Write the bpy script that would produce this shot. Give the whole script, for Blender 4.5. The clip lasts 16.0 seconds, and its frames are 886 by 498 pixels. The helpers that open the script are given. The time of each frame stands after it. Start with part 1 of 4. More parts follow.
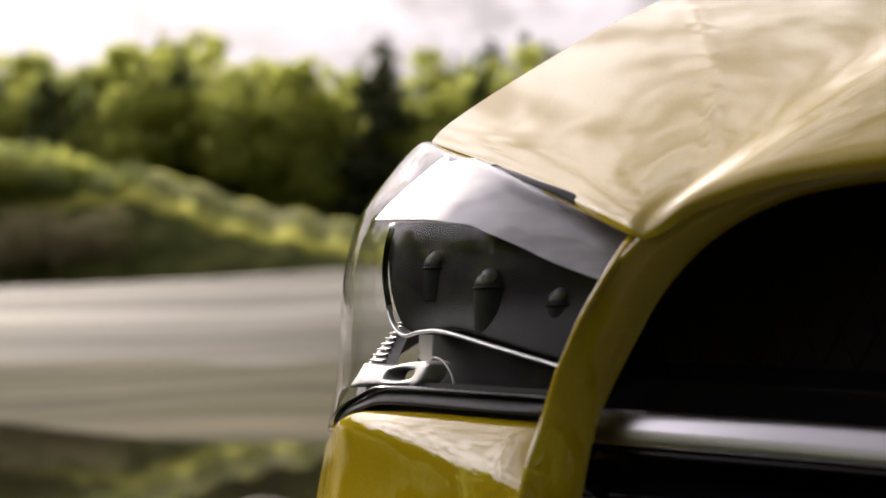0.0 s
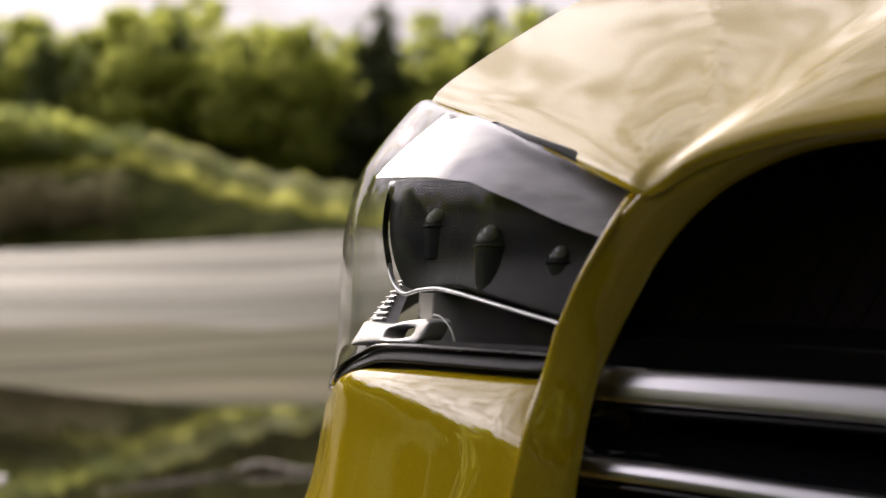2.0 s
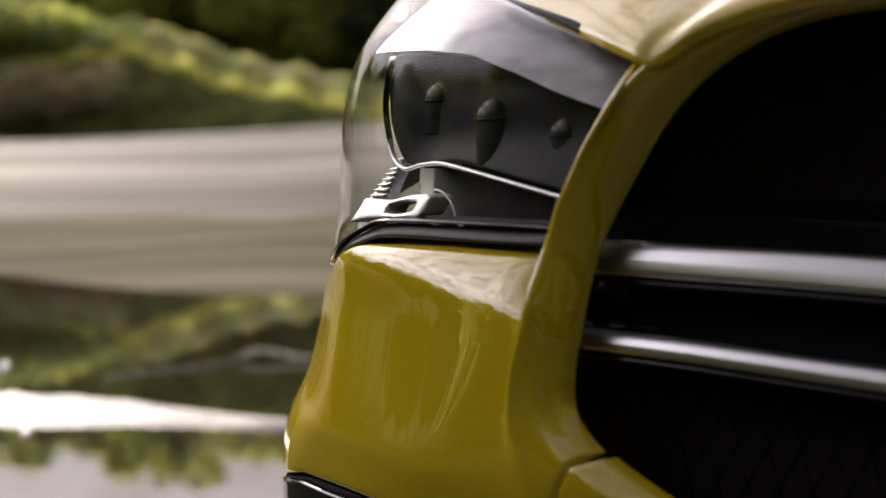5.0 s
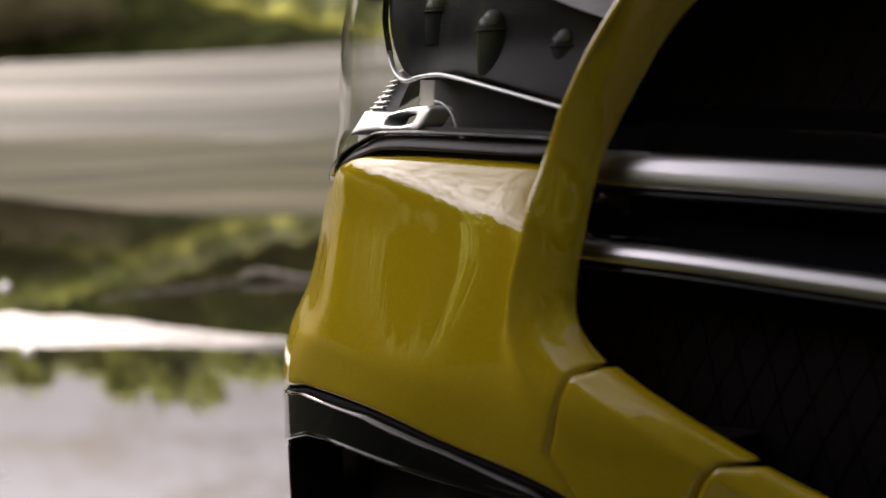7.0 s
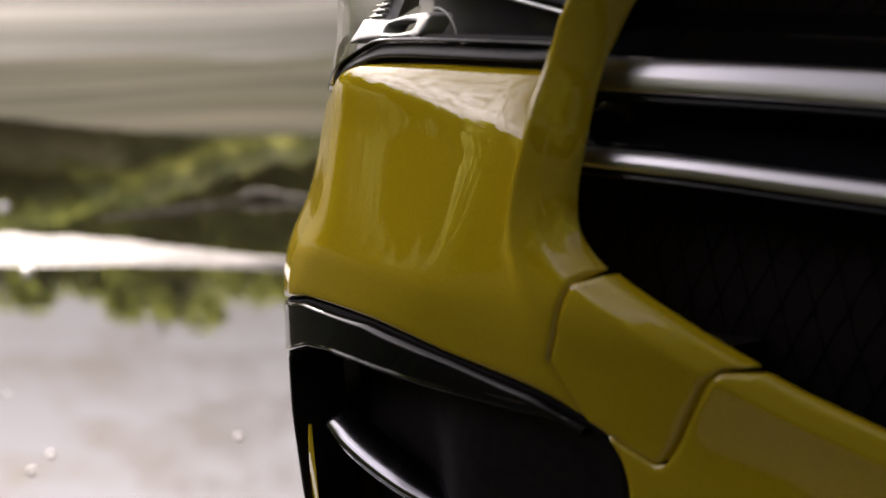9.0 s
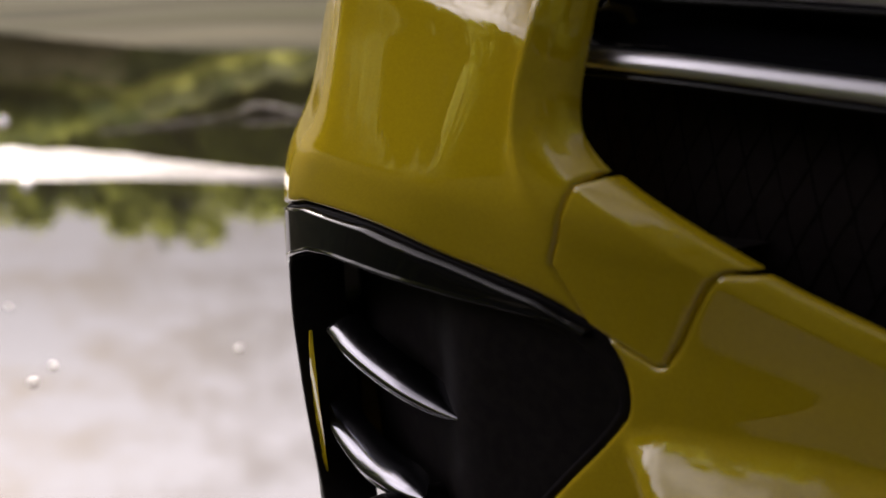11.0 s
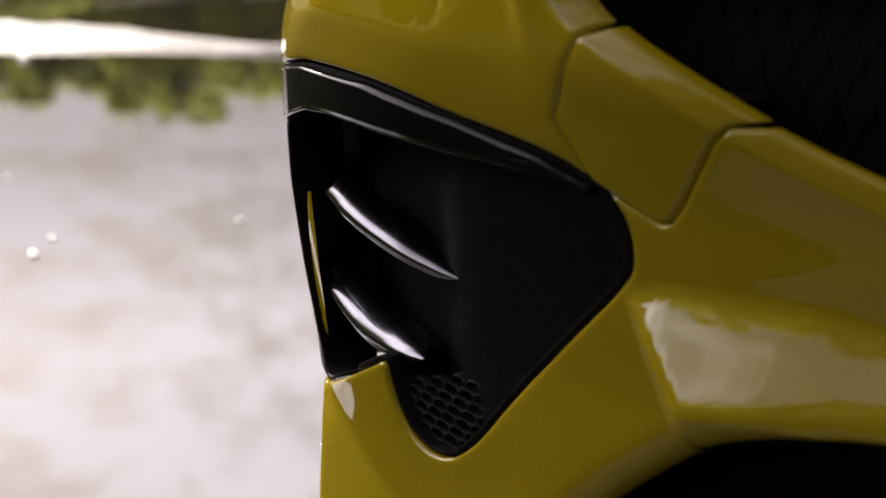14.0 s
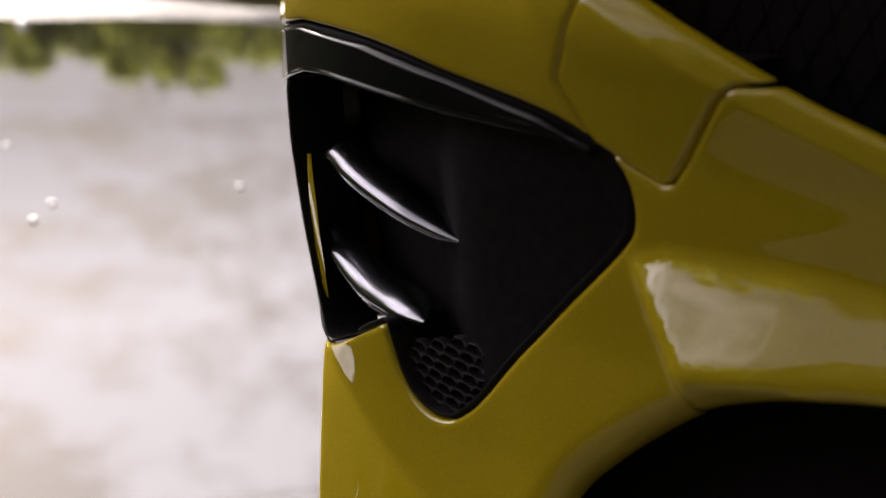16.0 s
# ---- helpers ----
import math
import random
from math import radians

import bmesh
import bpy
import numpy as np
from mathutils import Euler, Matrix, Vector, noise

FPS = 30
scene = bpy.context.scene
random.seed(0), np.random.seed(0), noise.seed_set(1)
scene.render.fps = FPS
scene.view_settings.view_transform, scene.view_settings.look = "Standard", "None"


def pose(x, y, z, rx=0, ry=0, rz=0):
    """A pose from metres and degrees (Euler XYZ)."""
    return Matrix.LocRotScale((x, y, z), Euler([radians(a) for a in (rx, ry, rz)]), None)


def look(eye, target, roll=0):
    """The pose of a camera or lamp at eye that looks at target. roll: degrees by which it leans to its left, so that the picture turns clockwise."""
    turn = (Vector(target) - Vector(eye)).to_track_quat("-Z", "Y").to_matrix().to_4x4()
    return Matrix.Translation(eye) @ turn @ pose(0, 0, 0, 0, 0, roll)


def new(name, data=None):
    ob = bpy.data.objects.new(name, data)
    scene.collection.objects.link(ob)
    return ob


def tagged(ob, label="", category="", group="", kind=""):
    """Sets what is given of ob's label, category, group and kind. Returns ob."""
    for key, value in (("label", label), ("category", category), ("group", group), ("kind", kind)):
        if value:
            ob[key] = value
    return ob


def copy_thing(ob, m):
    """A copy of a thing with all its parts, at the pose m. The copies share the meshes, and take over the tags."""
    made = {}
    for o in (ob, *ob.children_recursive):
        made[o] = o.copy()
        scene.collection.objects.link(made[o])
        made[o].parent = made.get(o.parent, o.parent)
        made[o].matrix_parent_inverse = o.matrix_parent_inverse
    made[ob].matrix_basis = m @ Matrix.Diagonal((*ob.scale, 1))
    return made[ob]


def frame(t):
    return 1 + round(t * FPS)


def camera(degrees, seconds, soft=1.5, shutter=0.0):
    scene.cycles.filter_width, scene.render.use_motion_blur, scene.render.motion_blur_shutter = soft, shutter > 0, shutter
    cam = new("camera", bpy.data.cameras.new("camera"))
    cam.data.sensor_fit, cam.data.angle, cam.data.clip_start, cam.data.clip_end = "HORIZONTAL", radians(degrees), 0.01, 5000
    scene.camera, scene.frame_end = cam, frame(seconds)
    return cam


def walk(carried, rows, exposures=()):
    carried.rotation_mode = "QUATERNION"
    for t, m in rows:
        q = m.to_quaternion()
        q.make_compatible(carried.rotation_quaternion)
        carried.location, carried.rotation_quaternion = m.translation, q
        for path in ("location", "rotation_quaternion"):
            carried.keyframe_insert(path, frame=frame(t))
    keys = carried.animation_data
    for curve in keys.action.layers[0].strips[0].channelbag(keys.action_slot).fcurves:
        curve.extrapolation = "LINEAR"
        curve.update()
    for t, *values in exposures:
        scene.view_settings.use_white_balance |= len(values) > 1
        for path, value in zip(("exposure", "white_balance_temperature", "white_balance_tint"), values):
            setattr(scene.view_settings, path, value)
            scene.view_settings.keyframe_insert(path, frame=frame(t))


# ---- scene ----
cam = camera(34.0, 16.0)
EYE, TILT = 0.62, 3.9
# seconds, x, y, z (metres), yaw, pitch, roll (degrees)
ROWS = [
    (0.0, 0.0000, -0.0000, 0.0000, 0.00, -0.00, 0.00),
    (0.5, -0.0001, 0.0007, -0.0006, -0.00, -0.19, -0.03),
    (1.0, -0.0003, 0.0012, -0.0014, -0.02, -0.53, -0.06),
    (1.5, -0.0006, 0.0015, -0.0025, -0.03, -0.91, -0.09),
    (2.0, -0.0007, 0.0020, -0.0037, -0.03, -1.40, -0.11),
    (2.5, -0.0004, 0.0027, -0.0047, -0.01, -1.95, -0.11),
    (3.0, -0.0006, 0.0037, -0.0062, -0.02, -2.64, -0.13),
    (3.5, -0.0007, 0.0046, -0.0073, -0.02, -3.42, -0.15),
    (4.0, -0.0008, 0.0052, -0.0094, -0.02, -4.17, -0.15),
    (6.5, -0.0019, 0.0057, -0.0164, -0.08, -8.02, -0.09),
    (7.0, -0.0021, 0.0065, -0.0179, -0.09, -8.79, -0.06),
    (7.5, -0.0019, 0.0075, -0.0197, -0.09, -9.54, -0.02),
    (8.0, -0.0022, 0.0085, -0.0212, -0.09, -10.34, 0.03),
    (8.5, -0.0023, 0.0092, -0.0227, -0.10, -11.06, 0.06),
    (9.0, -0.0025, 0.0104, -0.0249, -0.10, -11.92, 0.08),
    (11.5, -0.0028, 0.0166, -0.0353, -0.07, -15.98, 0.01),
    (12.0, -0.0028, 0.0181, -0.0378, -0.05, -16.75, 0.02),
    (12.5, -0.0026, 0.0196, -0.0402, -0.05, -17.53, 0.03),
    (13.0, -0.0028, 0.0213, -0.0429, -0.04, -18.38, 0.03),
    (13.5, -0.0026, 0.0225, -0.0449, -0.03, -19.14, 0.03),
    (14.0, -0.0025, 0.0241, -0.0471, -0.03, -19.97, 0.02),
    (14.5, -0.0027, 0.0251, -0.0489, -0.03, -20.61, 0.03),
    (15.0, -0.0030, 0.0259, -0.0500, -0.04, -21.02, 0.03),
    (15.5, -0.0029, 0.0264, -0.0505, -0.03, -21.19, 0.04),
    (16.0, -0.0027, 0.0267, -0.0505, -0.02, -21.29, 0.05),
]
walk(cam, [(t, pose(0, 0, EYE, TILT) @ pose(x, y, z, 90 + pitch, 0, yaw) @ pose(0, 0, 0, 0, 0, -roll)) for t, x, y, z, yaw, pitch, roll in ROWS],
     [(0.0, 1.08, 6700, 17), (16.0, 1.08, 6700, 17)])
cam.data.dof.use_dof = True
cam.data.dof.focus_distance = 0.84
cam.data.dof.aperture_fstop = 6.2

# ---- world, sun, exposure ----
SUN_AZ, SUN_EL = radians(-21), radians(23)          # azimuth from +y, clockwise seen from above
SUN_DIR = Vector((math.sin(SUN_AZ) * math.cos(SUN_EL), math.cos(SUN_AZ) * math.cos(SUN_EL), math.sin(SUN_EL)))

GLOW_DIR = Vector((math.sin(radians(-46)) * 0.91, math.cos(radians(-46)) * 0.91, 0.42))


def build_world():
    world = bpy.data.worlds.new("sky")
    world.use_nodes = True
    scene.world = world
    nt = world.node_tree
    nt.nodes.clear()
    N, L = nt.nodes.new, nt.links.new
    out, bg = N("ShaderNodeOutputWorld"), N("ShaderNodeBackground")
    sky = N("ShaderNodeTexSky")
    sky.sky_type, sky.sun_disc = "NISHITA", False
    sky.sun_elevation, sky.sun_rotation = SUN_EL, SUN_AZ
    sky.dust_density, sky.ozone_density = 2.0, 1.0
    sk = N("ShaderNodeVectorMath")
    sk.operation = "SCALE"
    sk.inputs["Scale"].default_value = 0.04
    L(sky.outputs[0], sk.inputs[0])
    co = N("ShaderNodeTexCoord")
    sep = N("ShaderNodeSeparateXYZ")
    L(co.outputs["Generated"], sep.inputs[0])
    # clouds on a flat layer: direction divided by its height
    up = N("ShaderNodeMath")
    up.operation, up.inputs[1].default_value = "MAXIMUM", 0.06
    L(sep.outputs[2], up.inputs[0])
    up2 = N("ShaderNodeMath")
    up2.operation, up2.inputs[1].default_value = "ADD", 0.45
    L(up.outputs[0], up2.inputs[0])
    div = N("ShaderNodeVectorMath")
    div.operation = "DIVIDE"
    cmb = N("ShaderNodeCombineXYZ")
    for i in range(3):
        L(up2.outputs[0], cmb.inputs[i])
    L(co.outputs["Generated"], div.inputs[0])
    L(cmb.outputs[0], div.inputs[1])
    noi = N("ShaderNodeTexNoise")
    noi.inputs["Scale"].default_value, noi.inputs["Detail"].default_value = 8.5, 12
    noi.inputs["Roughness"].default_value = 0.74
    L(div.outputs[0], noi.inputs["Vector"])
    ramp = N("ShaderNodeValToRGB")
    ramp.color_ramp.elements[0].position, ramp.color_ramp.elements[1].position = 0.43, 0.54
    thin_map = N("ShaderNodeMapping")
    thin_map.inputs["Scale"].default_value, thin_map.inputs["Rotation"].default_value = (1.0, 1.9, 1.0), (0, 0, 0.5)
    L(div.outputs[0], thin_map.inputs[0])
    wisp = N("ShaderNodeTexNoise")
    wisp.inputs["Scale"].default_value, wisp.inputs["Detail"].default_value = 11.0, 9
    L(thin_map.outputs[0], wisp.inputs["Vector"])
    both = N("ShaderNodeMix")
    both.inputs[0].default_value = 0.30
    L(noi.outputs[0], both.inputs[2])
    L(wisp.outputs[0], both.inputs[3])
    L(both.outputs[0], ramp.inputs[0])
    # thin cloud glows in a broad field below and beside the sun
    dot = N("ShaderNodeVectorMath")
    dot.operation = "DOT_PRODUCT"
    dot.inputs[1].default_value = GLOW_DIR
    L(co.outputs["Generated"], dot.inputs[0])
    mr = N("ShaderNodeMapRange")
    mr.inputs[1].default_value, mr.inputs[2].default_value = 0.1, 0.95
    mr.inputs[3].default_value, mr.inputs[4].default_value = 0.20, CLOUD_SUN
    L(dot.outputs["Value"], mr.inputs[0])
    cl = N("ShaderNodeVectorMath")
    cl.operation = "SCALE"
    cl.inputs[0].default_value = (1.0, 0.955, 0.985)
    # low haze dims them near the horizon
    hz = N("ShaderNodeValToRGB")
    el = hz.color_ramp.elements
    for k, (at, v) in enumerate([(0.10, 0.17), (0.17, 0.22), (0.235, 0.30), (0.30, 0.50), (0.36, 0.68), (0.44, 0.72), (0.53, 0.80), (0.68, 0.50), (1.0, 0.16)]):
        e = el[k] if k < 2 else el.new(at)
        e.position, e.color = at, (v, v, v, 1)
    L(sep.outputs[2], hz.inputs[0])
    L(mr.outputs[0], cl.inputs["Scale"])
    thin = N("ShaderNodeMapRange")
    thin.inputs[3].default_value, thin.inputs[4].default_value = 0.42, 1.0
    # the layer closes to an even veil towards the horizon
    low = N("ShaderNodeMapRange")
    low.inputs[1].default_value, low.inputs[2].default_value = 0.13, 0.24
    L(sep.outputs[2], low.inputs[0])
    veil = N("ShaderNodeMix")
    veil.inputs[2].default_value = 0.75
    L(low.outputs[0], veil.inputs[0])
    L(ramp.outputs[0], veil.inputs[3])
    L(veil.outputs[0], thin.inputs[0])
    mix = N("ShaderNodeMix")
    mix.data_type = "RGBA"
    L(thin.outputs[0], mix.inputs[0])
    L(sk.outputs[0], mix.inputs[6])
    L(cl.outputs[0], mix.inputs[7])
    L(mix.outputs[2], bg.inputs[0])
    L(hz.outputs[0], bg.inputs[1])
    L(bg.outputs[0], out.inputs[0])


CLOUD_SUN = 2.45
build_world()
sun = new("sun", bpy.data.lights.new("sun", "SUN"))
sun.data.energy, sun.data.angle, sun.data.color = 2.0, radians(0.6), (1.0, 0.92, 0.80)
sun.matrix_world = look(SUN_DIR * 50, (0, 0, 0))


# ---- materials ----
def material(name, base, rough=0.5, metal=0.0, spec=0.5, coat=0.0, second=None, scale=8.0, stretch=(1, 1, 1), bump=0.0, bump_scale=60.0,
             rough2=None, contrast=(0.4, 0.6), detail=6, translucent=0.0, ior=1.5, distance=0.002, coat_ior=1.5, grain=None):
    m = bpy.data.materials.new(name)
    m.use_nodes = True
    nt = m.node_tree
    N, L = nt.nodes.new, nt.links.new
    p = nt.nodes["Principled BSDF"]
    p.inputs["Base Color"].default_value = (*base, 1)
    p.inputs["Roughness"].default_value, p.inputs["Metallic"].default_value = rough, metal
    p.inputs["Specular IOR Level"].default_value, p.inputs["IOR"].default_value = spec, ior
    p.inputs["Coat Weight"].default_value, p.inputs["Coat Roughness"].default_value = coat, 0.015
    p.inputs["Coat IOR"].default_value = coat_ior
    geo = N("ShaderNodeTexCoord")
    mp = N("ShaderNodeMapping")
    mp.inputs["Scale"].default_value = stretch
    L(geo.outputs["Object"], mp.inputs[0])
    if second is not None:
        no = N("ShaderNodeTexNoise")
        no.inputs["Scale"].default_value, no.inputs["Detail"].default_value = scale, detail
        L(mp.outputs[0], no.inputs["Vector"])
        ra = N("ShaderNodeMapRange")
        ra.inputs[1].default_value, ra.inputs[2].default_value = contrast
        L(no.outputs[0], ra.inputs[0])
        mx = N("ShaderNodeMix")
        mx.data_type = "RGBA"
        mx.inputs[6].default_value, mx.inputs[7].default_value = (*base, 1), (*second, 1)
        L(ra.outputs[0], mx.inputs[0])
        tone = mx.outputs[2]
        if grain is not None:
            gm, gn, gr, gx = N("ShaderNodeMapping"), N("ShaderNodeTexNoise"), N("ShaderNodeMapRange"), N("ShaderNodeVectorMath")
            gm.inputs["Scale"].default_value = grain[0]
            gn.inputs["Scale"].default_value, gn.inputs["Detail"].default_value = 1.0, 5
            gr.inputs[1].default_value, gr.inputs[2].default_value = 0.3, 0.7
            gr.inputs[3].default_value, gr.inputs[4].default_value = grain[1:]
            gx.operation = "SCALE"
            L(geo.outputs["Object"], gm.inputs[0])
            L(gm.outputs[0], gn.inputs["Vector"])
            L(gn.outputs[0], gr.inputs[0])
            L(tone, gx.inputs[0])
            L(gr.outputs[0], gx.inputs["Scale"])
            tone = gx.outputs[0]
        L(tone, p.inputs["Base Color"])
        if rough2 is not None:
            rr = N("ShaderNodeMapRange")
            rr.inputs[3].default_value, rr.inputs[4].default_value = rough, rough2
            L(ra.outputs[0], rr.inputs[0])
            L(rr.outputs[0], p.inputs["Roughness"])
    if bump:
        nb = N("ShaderNodeTexNoise")
        nb.inputs["Scale"].default_value, nb.inputs["Detail"].default_value = bump_scale, 5
        L(mp.outputs[0], nb.inputs["Vector"])
        bu = N("ShaderNodeBump")
        bu.inputs["Strength"].default_value, bu.inputs["Distance"].default_value = bump, distance
        L(nb.outputs[0], bu.inputs["Height"])
        L(bu.outputs[0], p.inputs["Normal"])
    if translucent:
        tr, ad = N("ShaderNodeBsdfTranslucent"), N("ShaderNodeMixShader")
        tr.inputs[0].default_value = (*[min(1, c * 2.6) for c in (second or base)], 1)
        ad.inputs[0].default_value = translucent
        L(p.outputs[0], ad.inputs[1])
        L(tr.outputs[0], ad.inputs[2])
        L(ad.outputs[0], nt.nodes["Material Output"].inputs[0])
    return m


def clear_plastic(name, tint, rough=0.0, ior=1.5):
    m = bpy.data.materials.new(name)
    m.use_nodes = True
    nt = m.node_tree
    nt.nodes.clear()
    N, L = nt.nodes.new, nt.links.new
    out, mx, tr, gl, lw = (N("ShaderNode" + k) for k in ("OutputMaterial", "MixShader", "BsdfTransparent", "BsdfGlossy", "LayerWeight"))
    tr.inputs[0].default_value = (*tint, 1)
    gl.inputs["Roughness"].default_value = rough
    lw.inputs["Blend"].default_value = 0.5
    steep, sheen = N("ShaderNodeMath"), N("ShaderNodeMath")
    r0 = ((ior - 1) / (ior + 1))**2
    steep.operation, steep.inputs[1].default_value = "POWER", 5.0
    sheen.operation, sheen.inputs[1].default_value, sheen.inputs[2].default_value = "MULTIPLY_ADD", 1 - r0, r0
    L(lw.outputs["Facing"], steep.inputs[0])
    L(steep.outputs[0], sheen.inputs[0])
    L(sheen.outputs[0], mx.inputs[0])
    L(tr.outputs[0], mx.inputs[1])
    L(gl.outputs[0], mx.inputs[2])
    L(mx.outputs[0], out.inputs[0])
    return m


PAINT = material("yellow_paint", (0.60, 0.435, 0.012), rough=0.55, spec=0.0, coat=1.0, coat_ior=2.4, second=(0.54, 0.39, 0.010), scale=900, detail=2, bump=0.005, bump_scale=35, distance=0.0006)
GLOSS = material("gloss_black_plastic", (0.006, 0.006, 0.008), rough=0.08, spec=0.4, coat=0.15, bump=0.02, bump_scale=40, distance=0.0004)
BLACK = material("black_plastic", (0.016, 0.013, 0.015), rough=0.6, spec=0.25, second=(0.022, 0.018, 0.020), scale=300)
RUBBER = material("black_rubber", (0.012, 0.012, 0.012), rough=0.42, second=(0.02, 0.02, 0.02), scale=200)
SATIN = material("satin_black_plastic", (0.012, 0.010, 0.012), rough=0.60, spec=0.08, second=(0.016, 0.014, 0.015), scale=150)
DARK = material("dark_grille_plastic", (0.016, 0.0125, 0.014), rough=0.9, spec=0.04, second=(0.019, 0.015, 0.017), scale=180)
CHROME = material("satin_chrome", (0.86, 0.86, 0.93), rough=0.34, metal=1.0, bump=0.03, bump_scale=300, distance=0.0003)
BRIGHT = material("bright_chrome", (0.90, 0.90, 0.92), rough=0.30, metal=0.8)
SMOKED = material("smoked_chrome", (0.27, 0.27, 0.30), rough=0.18, metal=1.0, bump=0.03, bump_scale=200, distance=0.0003)
SILVER = material("silver_reflector", (0.40, 0.40, 0.41), rough=0.35, metal=0.35, bump=0.04, bump_scale=60, distance=0.001)
BEZEL = material("dark_lamp_bezel", (0.018, 0.018, 0.021), rough=0.35, spec=0.12, second=(0.024, 0.024, 0.028), scale=120)
LENS = material("projector_glass", (0.016, 0.018, 0.02), rough=0.30, spec=0.30)
DOME_GLINT = material("grey_dome_highlight", (0.22, 0.23, 0.24), rough=0.25, spec=0.5)
GLASS = clear_plastic("lamp_cover_plastic", (0.95, 0.96, 0.95), 0.0, 1.50)
CLEAR = material("clear_clip_plastic", (0.85, 0.85, 0.88), rough=0.12, metal=0.3, spec=0.8, coat=1.0, translucent=0.15)
FROST = material("bright_reflector", (0.34, 0.34, 0.36), rough=0.5, metal=0.2, spec=0.4, second=(0.25, 0.25, 0.27), scale=60, bump=0.05, bump_scale=90, distance=0.0008)
SHELF = material("pale_silver_plastic", (0.33, 0.325, 0.355), rough=0.42, metal=0.5, second=(0.24, 0.235, 0.26), scale=25, stretch=(1, 1, 4))
TYRE = material("tyre_rubber", (0.015, 0.015, 0.015), rough=0.8)
WATER = material("still_water", (0.036, 0.032, 0.020), rough=0.0, spec=0.5, ior=2.3, bump=0.035, bump_scale=9.0, stretch=(0.6, 1.9, 1), distance=0.004)
MUD = material("wet_sand_flat", (0.20, 0.188, 0.155), rough=0.75, spec=0.10, second=(0.038, 0.039, 0.020), scale=1.0, stretch=(0.010, 0.075, 0.1), contrast=(0.40, 0.60), detail=9, rough2=0.9, bump=0.2, bump_scale=6, distance=0.03, grain=((0.16, 1.6, 1), 0.45, 1.55))
WET = material("wet_olive_sand", (0.165, 0.150, 0.098), rough=0.95, spec=0.03, second=(0.075, 0.076, 0.036), scale=1.0, stretch=(0.05, 0.9, 0.1), contrast=(0.38, 0.62), bump=0.2, bump_scale=6, distance=0.02, grain=((0.5, 3.0, 1), 0.5, 1.5))
DRY = material("dry_sand_flat", (0.60, 0.56, 0.53), rough=0.8, spec=0.15, second=(0.34, 0.31, 0.27), scale=1.0, stretch=(0.03, 0.2, 0.1), grain=((0.25, 1.5, 1), 0.55, 1.35))
# out-of-view ground, kept dark so that the car's paint reflects dark
UNSEEN_VERGE = material("unseen_dark_grass", (0.014, 0.019, 0.006), rough=1.0, spec=0.02, second=(0.022, 0.022, 0.010), scale=1.5, bump=0.8, bump_scale=12, distance=0.05)
# out-of-view sand, tone set for light bounced and mirrored onto the bumper
UNSEEN_SHORE = material("unseen_shore_sand", (0.057, 0.051, 0.040), rough=0.8, spec=0.2, second=(0.036, 0.032, 0.025), scale=5, bump=0.5, bump_scale=60, distance=0.006)
SAND = material("pale_sand_bar", (0.38, 0.35, 0.34), rough=0.6, second=(0.24, 0.22, 0.21), scale=5, bump=0.5, bump_scale=40, distance=0.01, grain=((5.0, 12.0, 1), 0.45, 1.45))
TWIG = material("bleached_driftwood", (0.62, 0.57, 0.50), rough=0.7, second=(0.25, 0.22, 0.18), scale=20, bump=0.4, bump_scale=60)
# dike's top coloured bright as sunlit, its face dark as shaded
GRASS = material("grass_painted_sunlit", (0.34, 0.36, 0.06), rough=0.8, translucent=0.4, second=(0.25, 0.28, 0.05), scale=0.35, bump=0.6, bump_scale=3, distance=0.2)
BLADE = material("backlit_grass_blades", (0.38, 0.40, 0.09), rough=0.6, second=(0.48, 0.47, 0.12), scale=0.4, translucent=0.6)
BANK = material("grass_painted_shaded", (0.14, 0.155, 0.048), rough=0.9, spec=0.05, translucent=0.1, second=(0.09, 0.105, 0.033), scale=0.35, bump=0.8, bump_scale=3, distance=0.2, grain=((0.5, 0.5, 0.9), 0.6, 1.4))
BARK = material("bark", (0.07, 0.05, 0.035), rough=0.9, second=(0.04, 0.03, 0.02), scale=6, bump=0.5, bump_scale=20, distance=0.03)
LEAF_A = material("yellow_green_leaves", (0.18, 0.22, 0.055), rough=0.6, second=(0.27, 0.29, 0.075), scale=0.8, translucent=0.6)
LEAF_B = material("dark_green_leaves", (0.085, 0.110, 0.042), rough=0.6, second=(0.12, 0.145, 0.055), scale=0.8, translucent=0.5)
LEAF_C = material("pine_needles", (0.04, 0.052, 0.024), rough=0.7, second=(0.06, 0.072, 0.03), scale=0.8, translucent=0.35)
FLECK_METAL = material("glinting_fleck_metal", (0.95, 0.95, 0.94), rough=0.38, metal=0.9)
REED = material("dry_reeds", (0.30, 0.27, 0.15), rough=0.8, second=(0.22, 0.20, 0.11), scale=2, translucent=0.45)


# ---- mesh helpers ----
def part(name, data, mat, parent=None, label="", smooth=True):
    """Links a bmesh or (verts, faces) as one mesh object, under a thing or a part."""
    me = bpy.data.meshes.new(name)
    if isinstance(data, bmesh.types.BMesh):
        data.to_mesh(me)
        data.free()
    else:
        me.from_pydata([tuple(map(float, v)) for v in data[0]], [], [tuple(map(int, q)) for q in data[1]])
    me.materials.append(mat)
    me.shade_smooth() if smooth else me.shade_flat()
    ob = new(name, me)
    if parent is not None:
        ob.parent = parent
        ob.matrix_parent_inverse = parent.matrix_basis.inverted() if parent.parent is None else Matrix()
    if label:
        ob["label"] = label
    return ob


